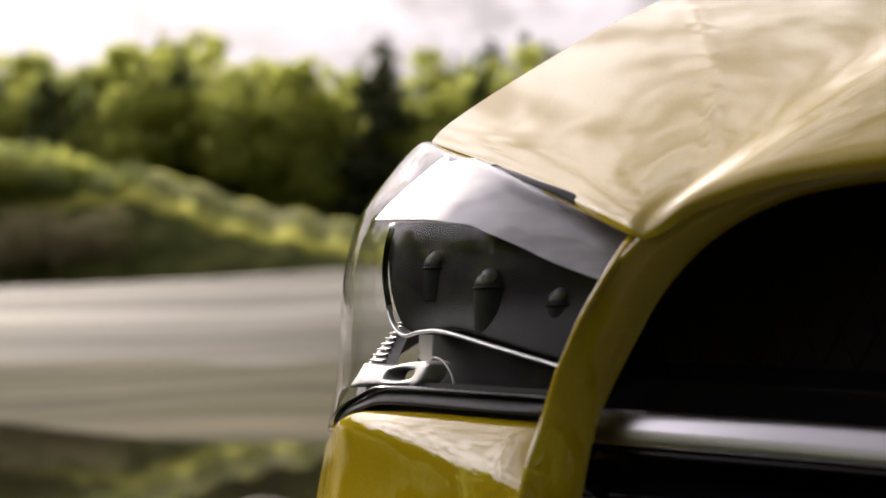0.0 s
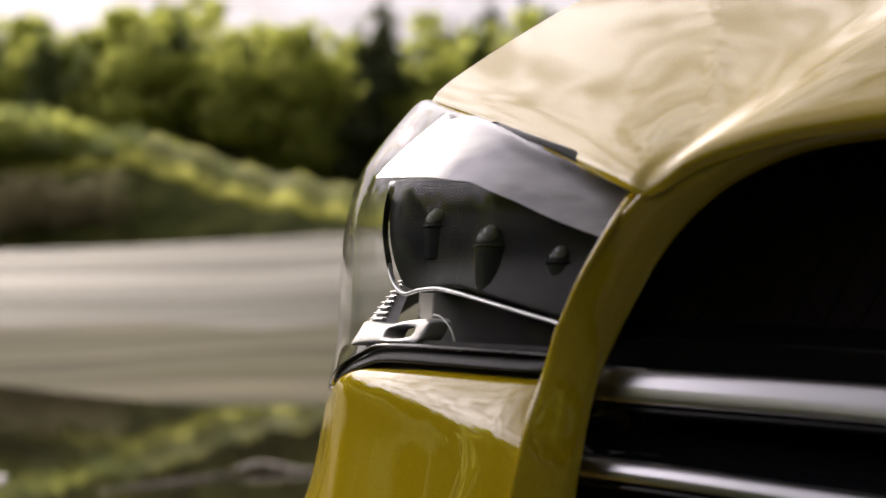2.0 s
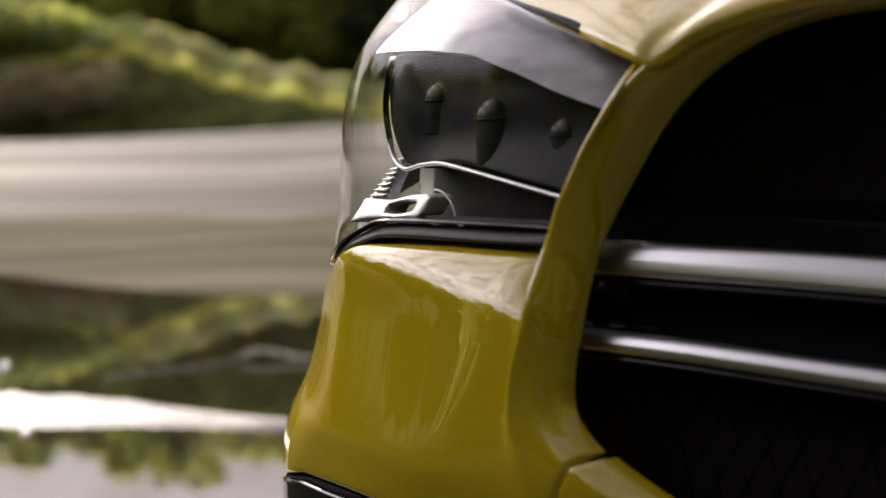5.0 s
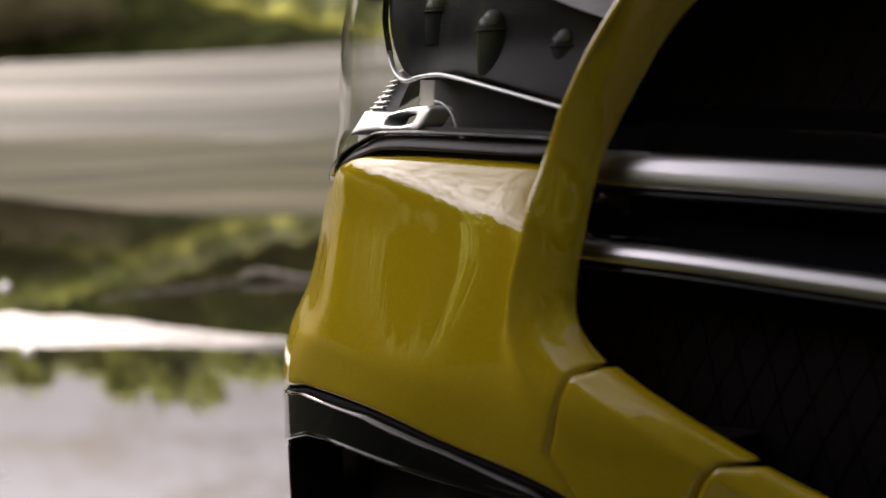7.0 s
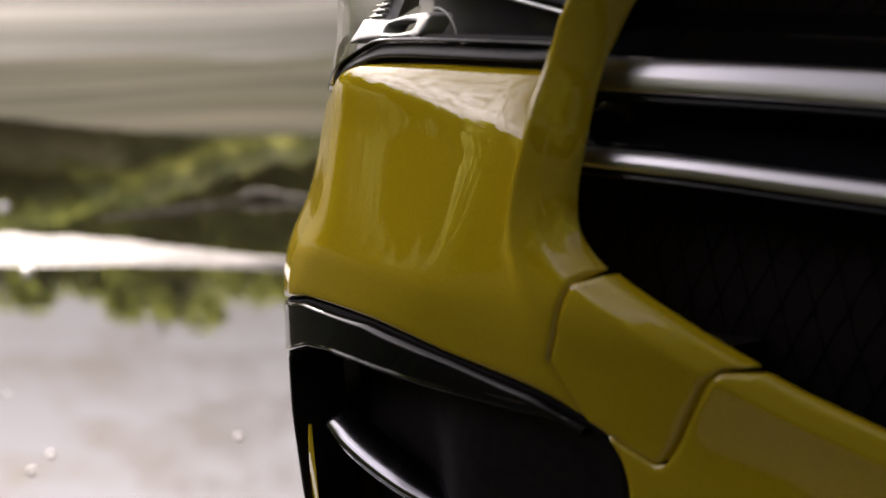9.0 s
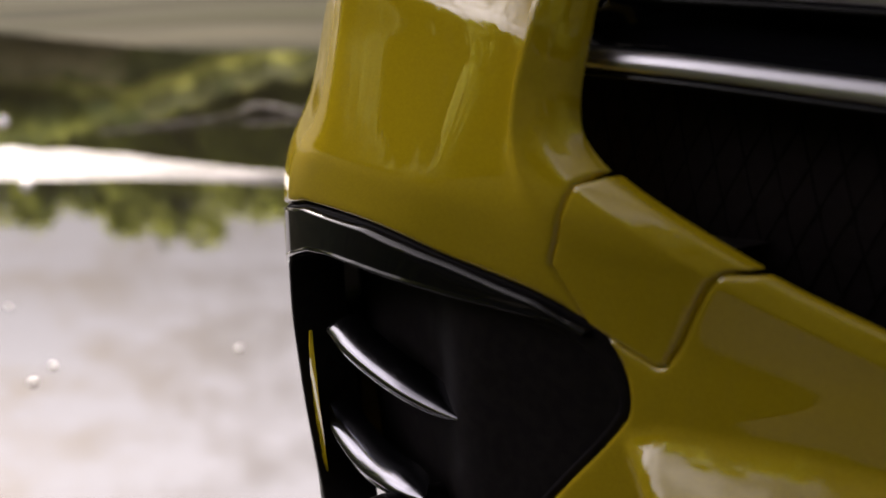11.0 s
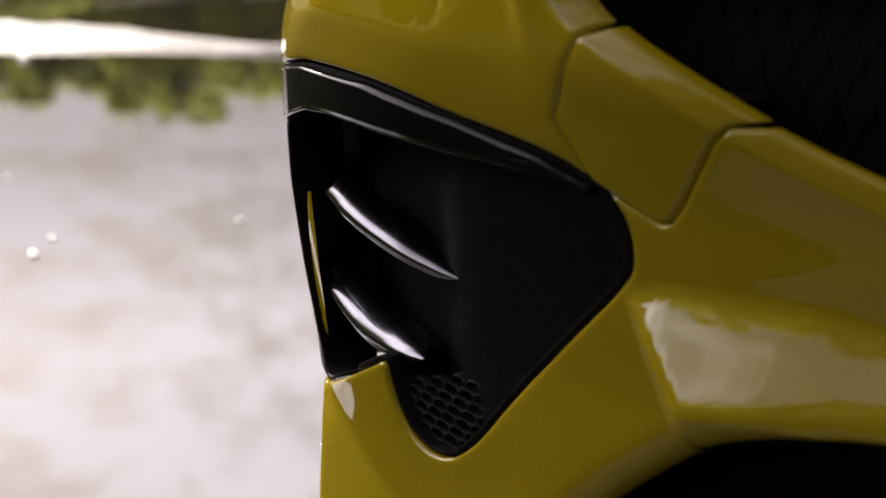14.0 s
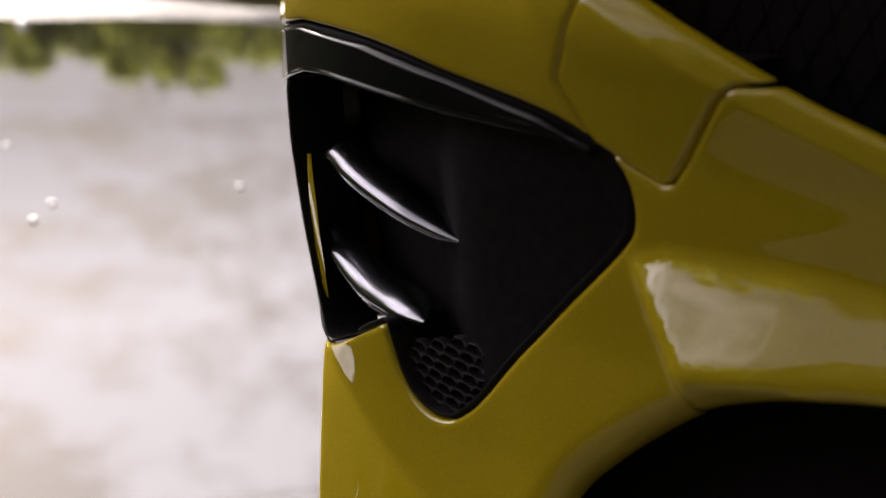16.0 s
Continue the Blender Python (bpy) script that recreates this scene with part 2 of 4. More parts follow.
def spline(pts, n=12, closed=False):
    """A smooth curve through the points (Catmull-Rom, centripetal enough for even spacing)."""
    P = np.array(pts, float)
    m = len(P)
    out = []
    for i in range(m if closed else m - 1):
        p0 = P[i - 1] if closed or i > 0 else 2 * P[0] - P[1]
        p1, p2 = P[i], P[(i + 1) % m]
        p3 = P[(i + 2) % m] if closed or i + 2 < m else 2 * P[-1] - P[-2]
        a = np.linspace(0, 1, n, endpoint=False)[:, None]
        l1, l2 = np.linalg.norm(p2 - p0) + 1e-9, np.linalg.norm(p3 - p1) + 1e-9
        seg = np.linalg.norm(p2 - p1)
        t1, t2 = (p2 - p0) / l1 * seg, (p3 - p1) / l2 * seg
        out.append((2 * a**3 - 3 * a**2 + 1) * p1 + (a**3 - 2 * a**2 + a) * t1 + (-2 * a**3 + 3 * a**2) * p2 + (a**3 - a**2) * t2)
    if not closed:
        out.append(P[-1:])
    return np.vstack(out)


def even(poly, step, closed=True):
    """The polyline with points at even steps."""
    P = np.vstack([poly, poly[:1]]) if closed else np.asarray(poly)
    L = np.concatenate([[0], np.cumsum(np.linalg.norm(np.diff(P, axis=0), axis=1))])
    k = max(4, int(L[-1] / step))
    u = np.linspace(0, L[-1], k + 1)[: k if closed else k + 1]
    return np.stack([np.interp(u, L, P[:, i]) for i in range(P.shape[1])], 1)


def dist_to(pts, line, closed=False):
    """Distance of 2D points to a polyline."""
    A = np.asarray(line)
    B = np.roll(A, -1, 0) if closed else A[1:]
    A = A if closed else A[:-1]
    best = np.full(len(pts), 1e9)
    AB = B - A
    LL = (AB**2).sum(1) + 1e-12
    for k in range(0, len(pts), 2000):
        p = pts[k:k + 2000]
        ap = p[:, None, :] - A[None]
        u = np.clip((ap * AB[None]).sum(2) / LL[None], 0, 1)
        best[k:k + 2000] = np.sqrt(((ap - u[:, :, None] * AB[None])**2).sum(2).min(1))
    return best


def inside(pts, poly):
    x, y = pts[:, 0], pts[:, 1]
    r = np.zeros(len(pts), bool)
    P = np.asarray(poly)
    for (x1, y1), (x2, y2) in zip(P, np.roll(P, -1, 0)):
        c = (y1 > y) != (y2 > y)
        r ^= c & (x < (x2 - x1) * (y - y1) / (y2 - y1 + 1e-15) + x1)
    return r


def smooth01(x):
    x = np.clip(x, 0, 1)
    return x * x * (3 - 2 * x)


# ---- the car's front corner as a surface: s along the corner, z up, h outwards ----
S_DIR, N_DIR, ORIGIN = np.array([0.496, -0.868]), np.array([-0.868, -0.496]), np.array([0.0, 0.80])
Z_KEY = [0.05, 0.10, 0.143, 0.19, 0.22, 0.255, 0.316, 0.367, 0.40, 0.45, 0.47, 0.48, 0.50, 0.53, 0.56, 0.60, 0.66, 0.682, 0.704, 0.732, 0.75, 0.80]
H_KEY = [0.045, 0.0455, 0.0450, 0.0435, 0.0425, 0.0445, 0.055, 0.0616, 0.063, 0.0635, 0.061, 0.0575, 0.0475, 0.041, 0.038, 0.0325, 0.031, 0.0276, 0.020, -0.003, -0.02, -0.08]
Z_FINE = np.linspace(0.0, 0.85, 851)
kern = np.exp(-0.5 * (np.arange(-18, 19) / 7.0)**2)
H_FINE = np.convolve(np.pad(np.interp(Z_FINE, Z_KEY, H_KEY), 18, mode="edge"), kern / kern.sum(), "valid")
# nearer the grille the crease has faded out
ZF_KEY = [0.05, 0.10, 0.143, 0.19, 0.22, 0.255, 0.316, 0.367, 0.40, 0.45, 0.50, 0.55, 0.582, 0.592, 0.66, 0.682, 0.704, 0.732, 0.75, 0.80]
HF_KEY = [0.030, 0.0365, 0.0400, 0.0420, 0.0432, 0.0458, 0.054, 0.0595, 0.061, 0.0585, 0.0535, 0.0475, 0.0450, 0.0325, 0.031, 0.0276, 0.020, -0.003, -0.02, -0.08]
kern = np.exp(-0.5 * (np.arange(-18, 19) / 4.0)**2)
HF_FINE = np.convolve(np.pad(np.interp(Z_FINE, ZF_KEY, HF_KEY), 18, mode="edge"), kern / kern.sum(), "valid")

# beside the grille it runs straight through from lamp to bumper
G_Z = Z_FINE
kern = np.exp(-0.5 * (np.arange(-18, 19) / 9.0)**2)
G_H = np.interp(Z_FINE, [0.05, 0.10, 0.143, 0.19, 0.22, 0.255, 0.316, 0.367, 0.40, 0.45, 0.50, 0.54, 0.58, 0.61, 0.66, 0.682, 0.704, 0.732, 0.75, 0.80],
                [0.030, 0.0365, 0.0400, 0.0420, 0.0432, 0.0458, 0.054, 0.0595, 0.061, 0.0585, 0.0535, 0.0470, 0.0385, 0.0335, 0.031, 0.0276, 0.020, -0.003, -0.02, -0.08])
G_H = np.convolve(np.pad(G_H, 18, mode="edge"), kern / kern.sum(), "valid")


def arch(s, z):
    low = smooth01((0.27 - z) / 0.03)
    w = smooth01((s + 0.12) / 0.10) * (1 - low) + smooth01((s + 0.128) / 0.040) * low
    h0 = np.interp(z, Z_FINE, H_FINE) * (1 - w) + np.interp(z, Z_FINE, HF_FINE) * w
    w2 = smooth01((s - 0.100) / 0.022)
    h0 = h0 * (1 - w2) + np.interp(z, G_Z, G_H) * w2
    k = np.interp(z, [0.05, 0.46, 0.54, 0.60, 0.72, 0.8], [1.43, 1.43, 1.6, 1.9, 2.1, 2.3])
    t = np.maximum(s - 0.2, 0)
    left = np.maximum(-0.2 - s, 0)
    c = np.clip(s, -0.2, 0.2)
    return h0 - k * c * c - t * 0.4 * k - 0.6 * t * t - left * 0.4 * k - 6.0 * left * left


# below the belt line the front tucks back under, then comes forward again towards its foot
SET_BACK = np.interp(Z_FINE, [0.10, 0.15, 0.20, 0.26, 0.33, 0.375, 0.42, 0.475], [-0.010, 0.0, 0.012, 0.027, 0.040, 0.039, 0.027, 0.0])
kern = np.exp(-0.5 * (np.arange(-18, 19) / 8.0)**2)
SET_BACK = np.convolve(np.pad(SET_BACK, 18, mode="edge"), kern / kern.sum(), "valid")
SIGHT = np.array([0.0, 0.012, 0.60])


def place(s, z, off=0.0):
    s, z = np.asarray(s, float), np.asarray(z, float)
    h = arch(s, z) + off
    P = np.stack([ORIGIN[0] + s * S_DIR[0] + h * N_DIR[0], ORIGIN[1] + s * S_DIR[1] + h * N_DIR[1], z + 0 * h], -1)
    way = P - SIGHT
    way = way / np.linalg.norm(way, axis=-1)[..., None]
    return P + way * (np.interp(z, Z_FINE, SET_BACK) * smooth01((s + 0.03) / 0.15) + 0 * h)[..., None]


def panel(outline, holes=(), off=None, edge=0.002, depth=0.008, step=0.004, guide=None):
    """A body panel on the corner surface, with rounded edges and folded-in rims, as verts and faces."""
    from mathutils.geometry import delaunay_2d_cdt
    loops = [even(outline, step * 0.38)] + [even(h, step * 0.38) for h in holes]
    allp = np.vstack(loops)
    lo, hi = allp.min(0), allp.max(0)
    gx, gy = np.meshgrid(np.arange(lo[0], hi[0], step), np.arange(lo[1], hi[1], step))
    gx[1::2] += step / 2
    grid = np.stack([gx.ravel(), gy.ravel()], 1)
    rings = []
    if guide is not None:
        # rows of points that run along a bead
        line, out = guide
        grid = grid[dist_to(grid, line) > 0.0325]
        for q in np.arange(0.0034, 0.031, 0.0009):
            rings.append(even(line + out * q, 0.0025, False))
    for lp in loops:
        t = np.roll(lp, -1, 0) - np.roll(lp, 1, 0)
        t /= np.linalg.norm(t, axis=1)[:, None] + 1e-12
        nn = np.stack([-t[:, 1], t[:, 0]], 1)
        for q in (0.2, 0.5, 1.0):
            rings += [lp + nn * edge * q, lp - nn * edge * q]
    rings = np.vstack(rings)

    def keep(p, gap):
        ok = inside(p, loops[0])
        for h in loops[1:]:
            ok &= ~inside(p, h)
        p = p[ok]
        dd = np.min([dist_to(p, lp, True) for lp in loops], axis=0) if len(p) else np.zeros(0)
        return p[dd > gap]
    pts = [allp, keep(rings, edge * 0.17), keep(grid, max(edge * 1.25, step * 0.5))]
    P = np.vstack(pts)
    segs, k = [], 0
    for lp in loops:
        m = len(lp)
        segs += [(k + i, k + (i + 1) % m) for i in range(m)]
        k += m
    res = delaunay_2d_cdt([Vector((float(a) * 100, float(b) * 100)) for a, b in P], segs, [], 0, 1e-6)
    V = np.array([(v.x / 100, v.y / 100) for v in res[0]])
    F = np.array([f for f in res[2] if len(f) == 3])
    cen = V[F].mean(1)
    ok = inside(cen, loops[0])
    for h in loops[1:]:
        ok &= ~inside(cen, h)
    F = F[ok]
    dd = np.min([dist_to(V, lp, True) for lp in loops], axis=0)
    q = np.clip(dd / edge, 0, 1)
    drop = -edge * (1 - np.sqrt(np.clip(1 - (1 - q)**2, 0, 1)))
    o = (off(V[:, 0], V[:, 1]) if off is not None else 0) + drop
    W = place(V[:, 0], V[:, 1], o)
    # orient the faces outwards
    nrm = np.cross(W[F[:, 1]] - W[F[:, 0]], W[F[:, 2]] - W[F[:, 0]])
    flip = nrm[:, 0] * N_DIR[0] + nrm[:, 1] * N_DIR[1] < 0
    F[flip] = F[flip][:, ::-1]
    # fold the rim in
    cnt = {}
    for a, b, c in F:
        for e in ((a, b), (b, c), (c, a)):
            cnt[e] = True
    rim = [e for e in cnt if (e[1], e[0]) not in cnt]
    used = sorted({i for e in rim for i in e})
    idx = {v: len(W) + i for i, v in enumerate(used)}
    inner = W[used] - np.array([N_DIR[0], N_DIR[1], 0]) * depth
    faces = [tuple(f) for f in F] + [(b, a, idx[a], idx[b]) for a, b in rim]
    return np.vstack([W, inner]), faces


def tube(path, radius, sides=10, cap=True):
    """A round bar along a 3D path; radius is a number or one for each point."""
    P = np.asarray(path, float)
    R = np.broadcast_to(np.asarray(radius, float), (len(P),))
    T = np.gradient(P, axis=0)
    T /= np.linalg.norm(T, axis=1)[:, None] + 1e-12
    upv = np.array([0, 0, 1.0]) if abs(T[0, 2]) < 0.9 else np.array([1.0, 0, 0])
    V = []
    for p, t, r in zip(P, T, R):
        a = np.cross(t, upv)
        a /= np.linalg.norm(a) + 1e-12
        b = np.cross(a, t)
        for k in range(sides):
            w = 2 * math.pi * k / sides
            V.append(p + r * (math.cos(w) * a + math.sin(w) * b))
    F = []
    for i in range(len(P) - 1):
        for k in range(sides):
            k2 = (k + 1) % sides
            F.append((i * sides + k, i * sides + k2, (i + 1) * sides + k2, (i + 1) * sides + k))
    if cap:
        F.append(tuple(range(sides))[::-1])
        F.append(tuple((len(P) - 1) * sides + k for k in range(sides)))
    return V, F


def sheet(rows, flip=False):
    """A grid of rows of points as verts and faces."""
    A = np.asarray(rows, float)
    r, c = A.shape[:2]
    F = [(i * c + j, i * c + j + 1, (i + 1) * c + j + 1, (i + 1) * c + j) for i in range(r - 1) for j in range(c - 1)]
    return A.reshape(-1, 3), [f[::-1] for f in F] if flip else F


# ---- ground, water, banks ----
def field_height(x, y):
    """Flooded flat near the car, then a field that rises gently to a crest."""
    side = smooth01((x + 30) / 40)
    slope = 0.055 + 0.020 * side
    start = 10.0 - 2.0 * smooth01((x + 4.2) / 3.2)
    crest = 79 + 16 * side
    r = np.clip(y - start, 0, crest - start)
    z = slope * r - 0.03 * (1 - smooth01((y - start + 1.0) / 1.0))
    return np.where(y < start, -0.03 - 0.27 * smooth01((start - y) / 3.0), z)


def build_ground():
    xs = np.concatenate([[-2000, -600, -250], np.linspace(-120, -12, 28), np.linspace(-11, 11, 67), np.linspace(12, 120, 28), [250, 600, 2000]])
    ys = np.concatenate([[-2000, -500, -120, -30, -8], np.linspace(-4, 8, 13), np.linspace(8.25, 14, 40), np.linspace(15, 110, 60), [200, 600, 2500]])
    X, Y = np.meshgrid(xs, ys)
    Z = field_height(X, Y)
    V, F = sheet(np.stack([X, Y, Z], -1))
    g = part("ground", (V, F), MUD)
    tagged(g, "wet grey-brown sand flat with lighter and darker streaks", "ground", kind="structure")
    xs, ys = np.linspace(-60, 60, 3), np.array([-40.0, -5, 5, 14.5])
    X, Y = np.meshgrid(xs, ys)
    w = part("water", sheet(np.stack([X, Y, (Y - 4) * 0.0134], -1)), WATER)
    tagged(w, "still shallow flood water mirroring clouds and trees", "water", kind="structure")


build_ground()


def build_shore():
    """Dark sand under and before the car, just above the water; unseen, added to shape what the bumper reflects."""
    xs, ys = np.linspace(-0.42, 9, 60), np.concatenate([np.linspace(-0.75, 0.9, 14), [0.96, 1.0, 1.02]])
    X, Y = np.meshgrid(xs, ys)
    Y = Y - (0.10 + 0.07 * np.sin(2.3 * X) + 0.04 * np.sin(7.1 * X + 1)) * smooth01((X + 0.1) / 0.8) * smooth01((Y - 0.2) / 0.7)
    Z = 0.012 + 0.004 * np.sin(X * 9 + 2 * Y) - 0.10 * smooth01((np.meshgrid(xs, ys)[1] - 0.93) / 0.09)
    tagged(part("shore", sheet(np.stack([X, Y, Z], -1)), UNSEEN_SHORE), "unseen dark sand before the car, added for its reflections", "shore", kind="structure")


build_shore()


def build_verge():
    """Dark rough grass that borders the water on the near side and beside the camera; unseen, added to darken the car's
    reflections.
    """
    rows = []
    for y in np.concatenate([np.linspace(-60, -3, 12), np.linspace(-2, 12, 40), np.linspace(13, 40, 8)]):
        edge = -0.330 * max(y, 0.2) - 0.035 + 0.012 * math.sin(y * 5) if y < 13 else -5.1 - 0.9 * (y - 13)
        edge = 40 if y < -0.6 else edge
        q = np.concatenate([[0, 0.15, 0.4, 0.9, 2], np.linspace(4, 80 if y >= -0.6 else 110, 12)])
        z = -0.03 + 0.13 * smooth01(q / 0.16) + 0.03 * np.sin(q * 3 + y * 2) * (q > 0.3) + 0.012 * np.minimum(q, 60)
        rows.append(np.stack([edge - q, 0 * q + y, z], -1))
    tagged(part("verge", sheet(rows, True), UNSEEN_VERGE), "unseen dark rough grass, added to darken the car's reflections", "verge", kind="structure")
    xs = np.linspace(-60, 60, 80)
    side = smooth01((xs + 30) / 40)
    near, far = 68 + 18 * side + 1.5 * np.sin(xs * 0.6) + 1.0 * np.sin(xs * 1.9), 79.5 + 16 * side
    rows = []
    for q in np.linspace(0, 1, 10):
        y = near + (far - near) * q
        rows.append(np.stack([xs, y, field_height(xs, y) + 0.04], -1))
    tagged(part("dry_sand", sheet(rows), DRY), "pale dry band of sand along the crest", "sand", kind="structure")
    # darker wet margin along the waterline
    xs = np.linspace(-40, 40, 160)
    start = 10.0 - 2.0 * smooth01((xs + 4.2) / 3.2)
    far = 17.5 + 1.6 * np.sin(xs * 0.55) + 0.9 * np.sin(xs * 1.7 + 1) - 1.2 * smooth01((xs + 5) / 4)
    rows = []
    for q in np.linspace(0, 1, 14):
        y = start - 0.35 + (far - start + 0.35) * q
        rows.append(np.stack([xs, y, np.maximum(field_height(xs, y), -0.02) + 0.022], -1))
    tagged(part("wet_margin", sheet(rows), WET), "dark wet olive sand along the waterline", "sand", kind="structure")


build_verge()


def build_bank():
    """Grassy dike behind the field: a steep face coloured dark for shade, then a top coloured bright for sun that runs
    down to one side.
    """
    xs = np.linspace(-70, 90, 161)
    rows = []
    base = 3.8 + 2.4 * smooth01((xs + 30) / 40)
    top = 10.6 - 3.9 * smooth01((xs + 24) / 18) + 0.30 * np.sin(xs * 0.5) + 0.22 * np.sin(xs * 1.7 + 1)
    for dy, f, up in [(0, -0.3, 0), (0.5, 0.0, 0), (1.5, 0.35, 0), (3, 0.7, 0), (4.2, 0.93, 0), (5.5, 1.0, 0.1), (8, 1.0, 1.3), (11, 1.0, 2.6), (15, 1.0, 3.3), (25, 1.0, 3.4), (60, 1.0, 3.0), (130, 1.0, 2.9)]:
        y = 97 + dy + 1.5 * np.sin(xs * 0.13)
        rows.append(np.stack([xs, y, base + (top - base) * f + up], -1))
    # sun and shade on the dike come from two grass colours
    tagged(part("bank_face", sheet(rows[:6]), BANK), "steep grass face of a dike, coloured dark as shaded", "bank", kind="structure")
    tagged(part("bank_top", sheet(rows[5:]), GRASS), "yellow-green grass top of a dike, coloured bright as sunlit", "bank", kind="structure")
    # blades of grass along the top, coloured bright to strengthen its lit band
    rng = np.random.default_rng(8)
    V, F = [], []
    x, q = rng.uniform(-60, 30, 9000), rng.uniform(0, 1, 9000)
    for xi, qi in zip(x, q):
        zt = 10.6 - 3.9 * float(smooth01((xi + 24) / 18)) + 0.30 * math.sin(xi * 0.5) + 0.22 * math.sin(xi * 1.7 + 1)
        p = np.array([xi, 102.0 + 10 * qi + 1.5 * math.sin(xi * 0.13), zt + 2.8 * qi - 0.05])
        a, h = rng.uniform(-0.12, 0.12), rng.uniform(0.35, 0.8)
        i = len(V)
        V += [p + [-0.12, 0, 0], p + [0.12, 0, 0], p + [a + 0.05, rng.uniform(-0.2, 0.2), h], p + [a - 0.05, rng.uniform(-0.2, 0.2), h]]
        F.append((i, i + 1, i + 2, i + 3))
    tagged(part("grass", (V, F), BLADE, smooth=False), "tall backlit yellow-green grass on the dike", "grass", kind="stuff")


build_bank()


# ---- trees and bushes ----
def leaf_cloud(rng, lobes, count, size):
    """Many small leaf clumps spread through overlapping lobes (x, y, z, radius, height)."""
    V, F = [], []
    wts = np.array([l[3]**2 * l[4] for l in lobes])
    wts = wts / wts.sum()
    for _ in range(count):
        x, y, z, r, hh = lobes[rng.choice(len(lobes), p=wts)]
        q = rng.normal(size=3)
        q /= np.linalg.norm(q)
        rad = rng.uniform(0.45, 1.0)**0.6 * rng.uniform(0.85, 1.12)
        p = np.array([x, y, z]) + q * rad * np.array([r, r, hh])
        a = rng.normal(size=3)
        a /= np.linalg.norm(a)
        b = np.cross(a, rng.normal(size=3))
        b /= np.linalg.norm(b)
        c = np.cross(a, b)
        sz = size * rng.uniform(0.6, 1.4)
        i = len(V)
        V += [p + a * sz, p + b * sz * 0.55 + c * 0.2 * sz, p - a * sz, p - b * sz * 0.55 + c * 0.2 * sz]
        F.append((i, i + 1, i + 2, i + 3))
    return V, F


def tree(kind, seed, height, label, leaf):
    rng = np.random.default_rng(seed)
    root = new(kind)
    h = height
    pts = [(0, 0, -0.6), (0.02 * h * rng.normal(), 0.02 * h * rng.normal(), 0.35 * h), (0.03 * h * rng.normal(), 0.03 * h * rng.normal(), 0.85 * h)]
    path = spline(pts, 6)
    part("trunk", tube(path, np.linspace(0.022 * h, 0.004 * h, len(path)), 8), BARK, root)
    lobes = []
    if kind == "pine_tree":
        for k in range(11):
            u = k / 10
            r = 0.20 * h * (1 - u) ** 0.8 + 0.03 * h
            for m in range(3):
                w = rng.uniform(0, 6.28)
                lobes.append((0.45 * r * math.cos(w), 0.45 * r * math.sin(w), h * (0.18 + 0.8 * u), r * 0.7, 0.05 * h))
    else:
        for k in range(15):
            u = rng.uniform(0, 1)
            r = 0.17 * h * (1 - 0.45 * u) * rng.uniform(0.6, 1.1)
            w, q = rng.uniform(0, 6.28), 0.20 * h * (1 - 0.6 * u) * rng.uniform(0.2, 1.1)
            lobes.append((q * math.cos(w), q * math.sin(w), h * (0.25 + 0.66 * u), r, r * rng.uniform(0.7, 1.1)))
    for l in lobes[::3]:
        a = path[int(len(path) * min(0.95, max(0.2, l[2] / h * 0.9)))]
        part("limb", tube(spline([a, (a + np.array(l[:3])) / 2 + [0, 0, 0.02 * h], l[:3]], 4), np.linspace(0.007 * h, 0.002 * h, 9), 5), BARK, root)
    part("crown", leaf_cloud(rng, lobes, 1900, 0.032 * h), leaf, root, smooth=False)
    return tagged(root, label, "tree", "trees behind the dike")


def bush(seed, height, label, leaf, kind="bush"):
    rng = np.random.default_rng(seed)
    root = new(kind)
    lobes = []
    for k in range(12):
        w, q = rng.uniform(0, 6.28), height * rng.uniform(0, 0.9)
        r = height * rng.uniform(0.25, 0.45)
        lobes.append((q * math.cos(w), q * math.sin(w), height * rng.uniform(0.15, 0.7), r, r))
    for l in lobes[::2]:
        part("stem", tube(spline([(0.2 * l[0], 0.2 * l[1], -0.3), (0.6 * l[0], 0.6 * l[1], 0.4 * l[2]), l[:3]], 4), np.linspace(0.03, 0.01, 9) * height / 2, 5), BARK, root)
    part("crown", leaf_cloud(rng, lobes, 1300, 0.06 * height), leaf, root, smooth=False)
    return tagged(root, label, "bush", "bushes on the dike")


def scatter(variants, spots):
    """Sets variants out at (x, y, z, scale); the first spots take the originals."""
    rng = np.random.default_rng(5)
    used = set()
    for i, (v, x, y, z, sc) in enumerate(spots):
        ob = variants[v]
        m = pose(x, y, z, 0, 0, rng.uniform(0, 360))
        if v not in used:
            used.add(v)
            ob.matrix_basis = m @ Matrix.Scale(sc, 4)
        else:
            cp = copy_thing(ob, m)
            cp.scale = (sc, sc, sc)


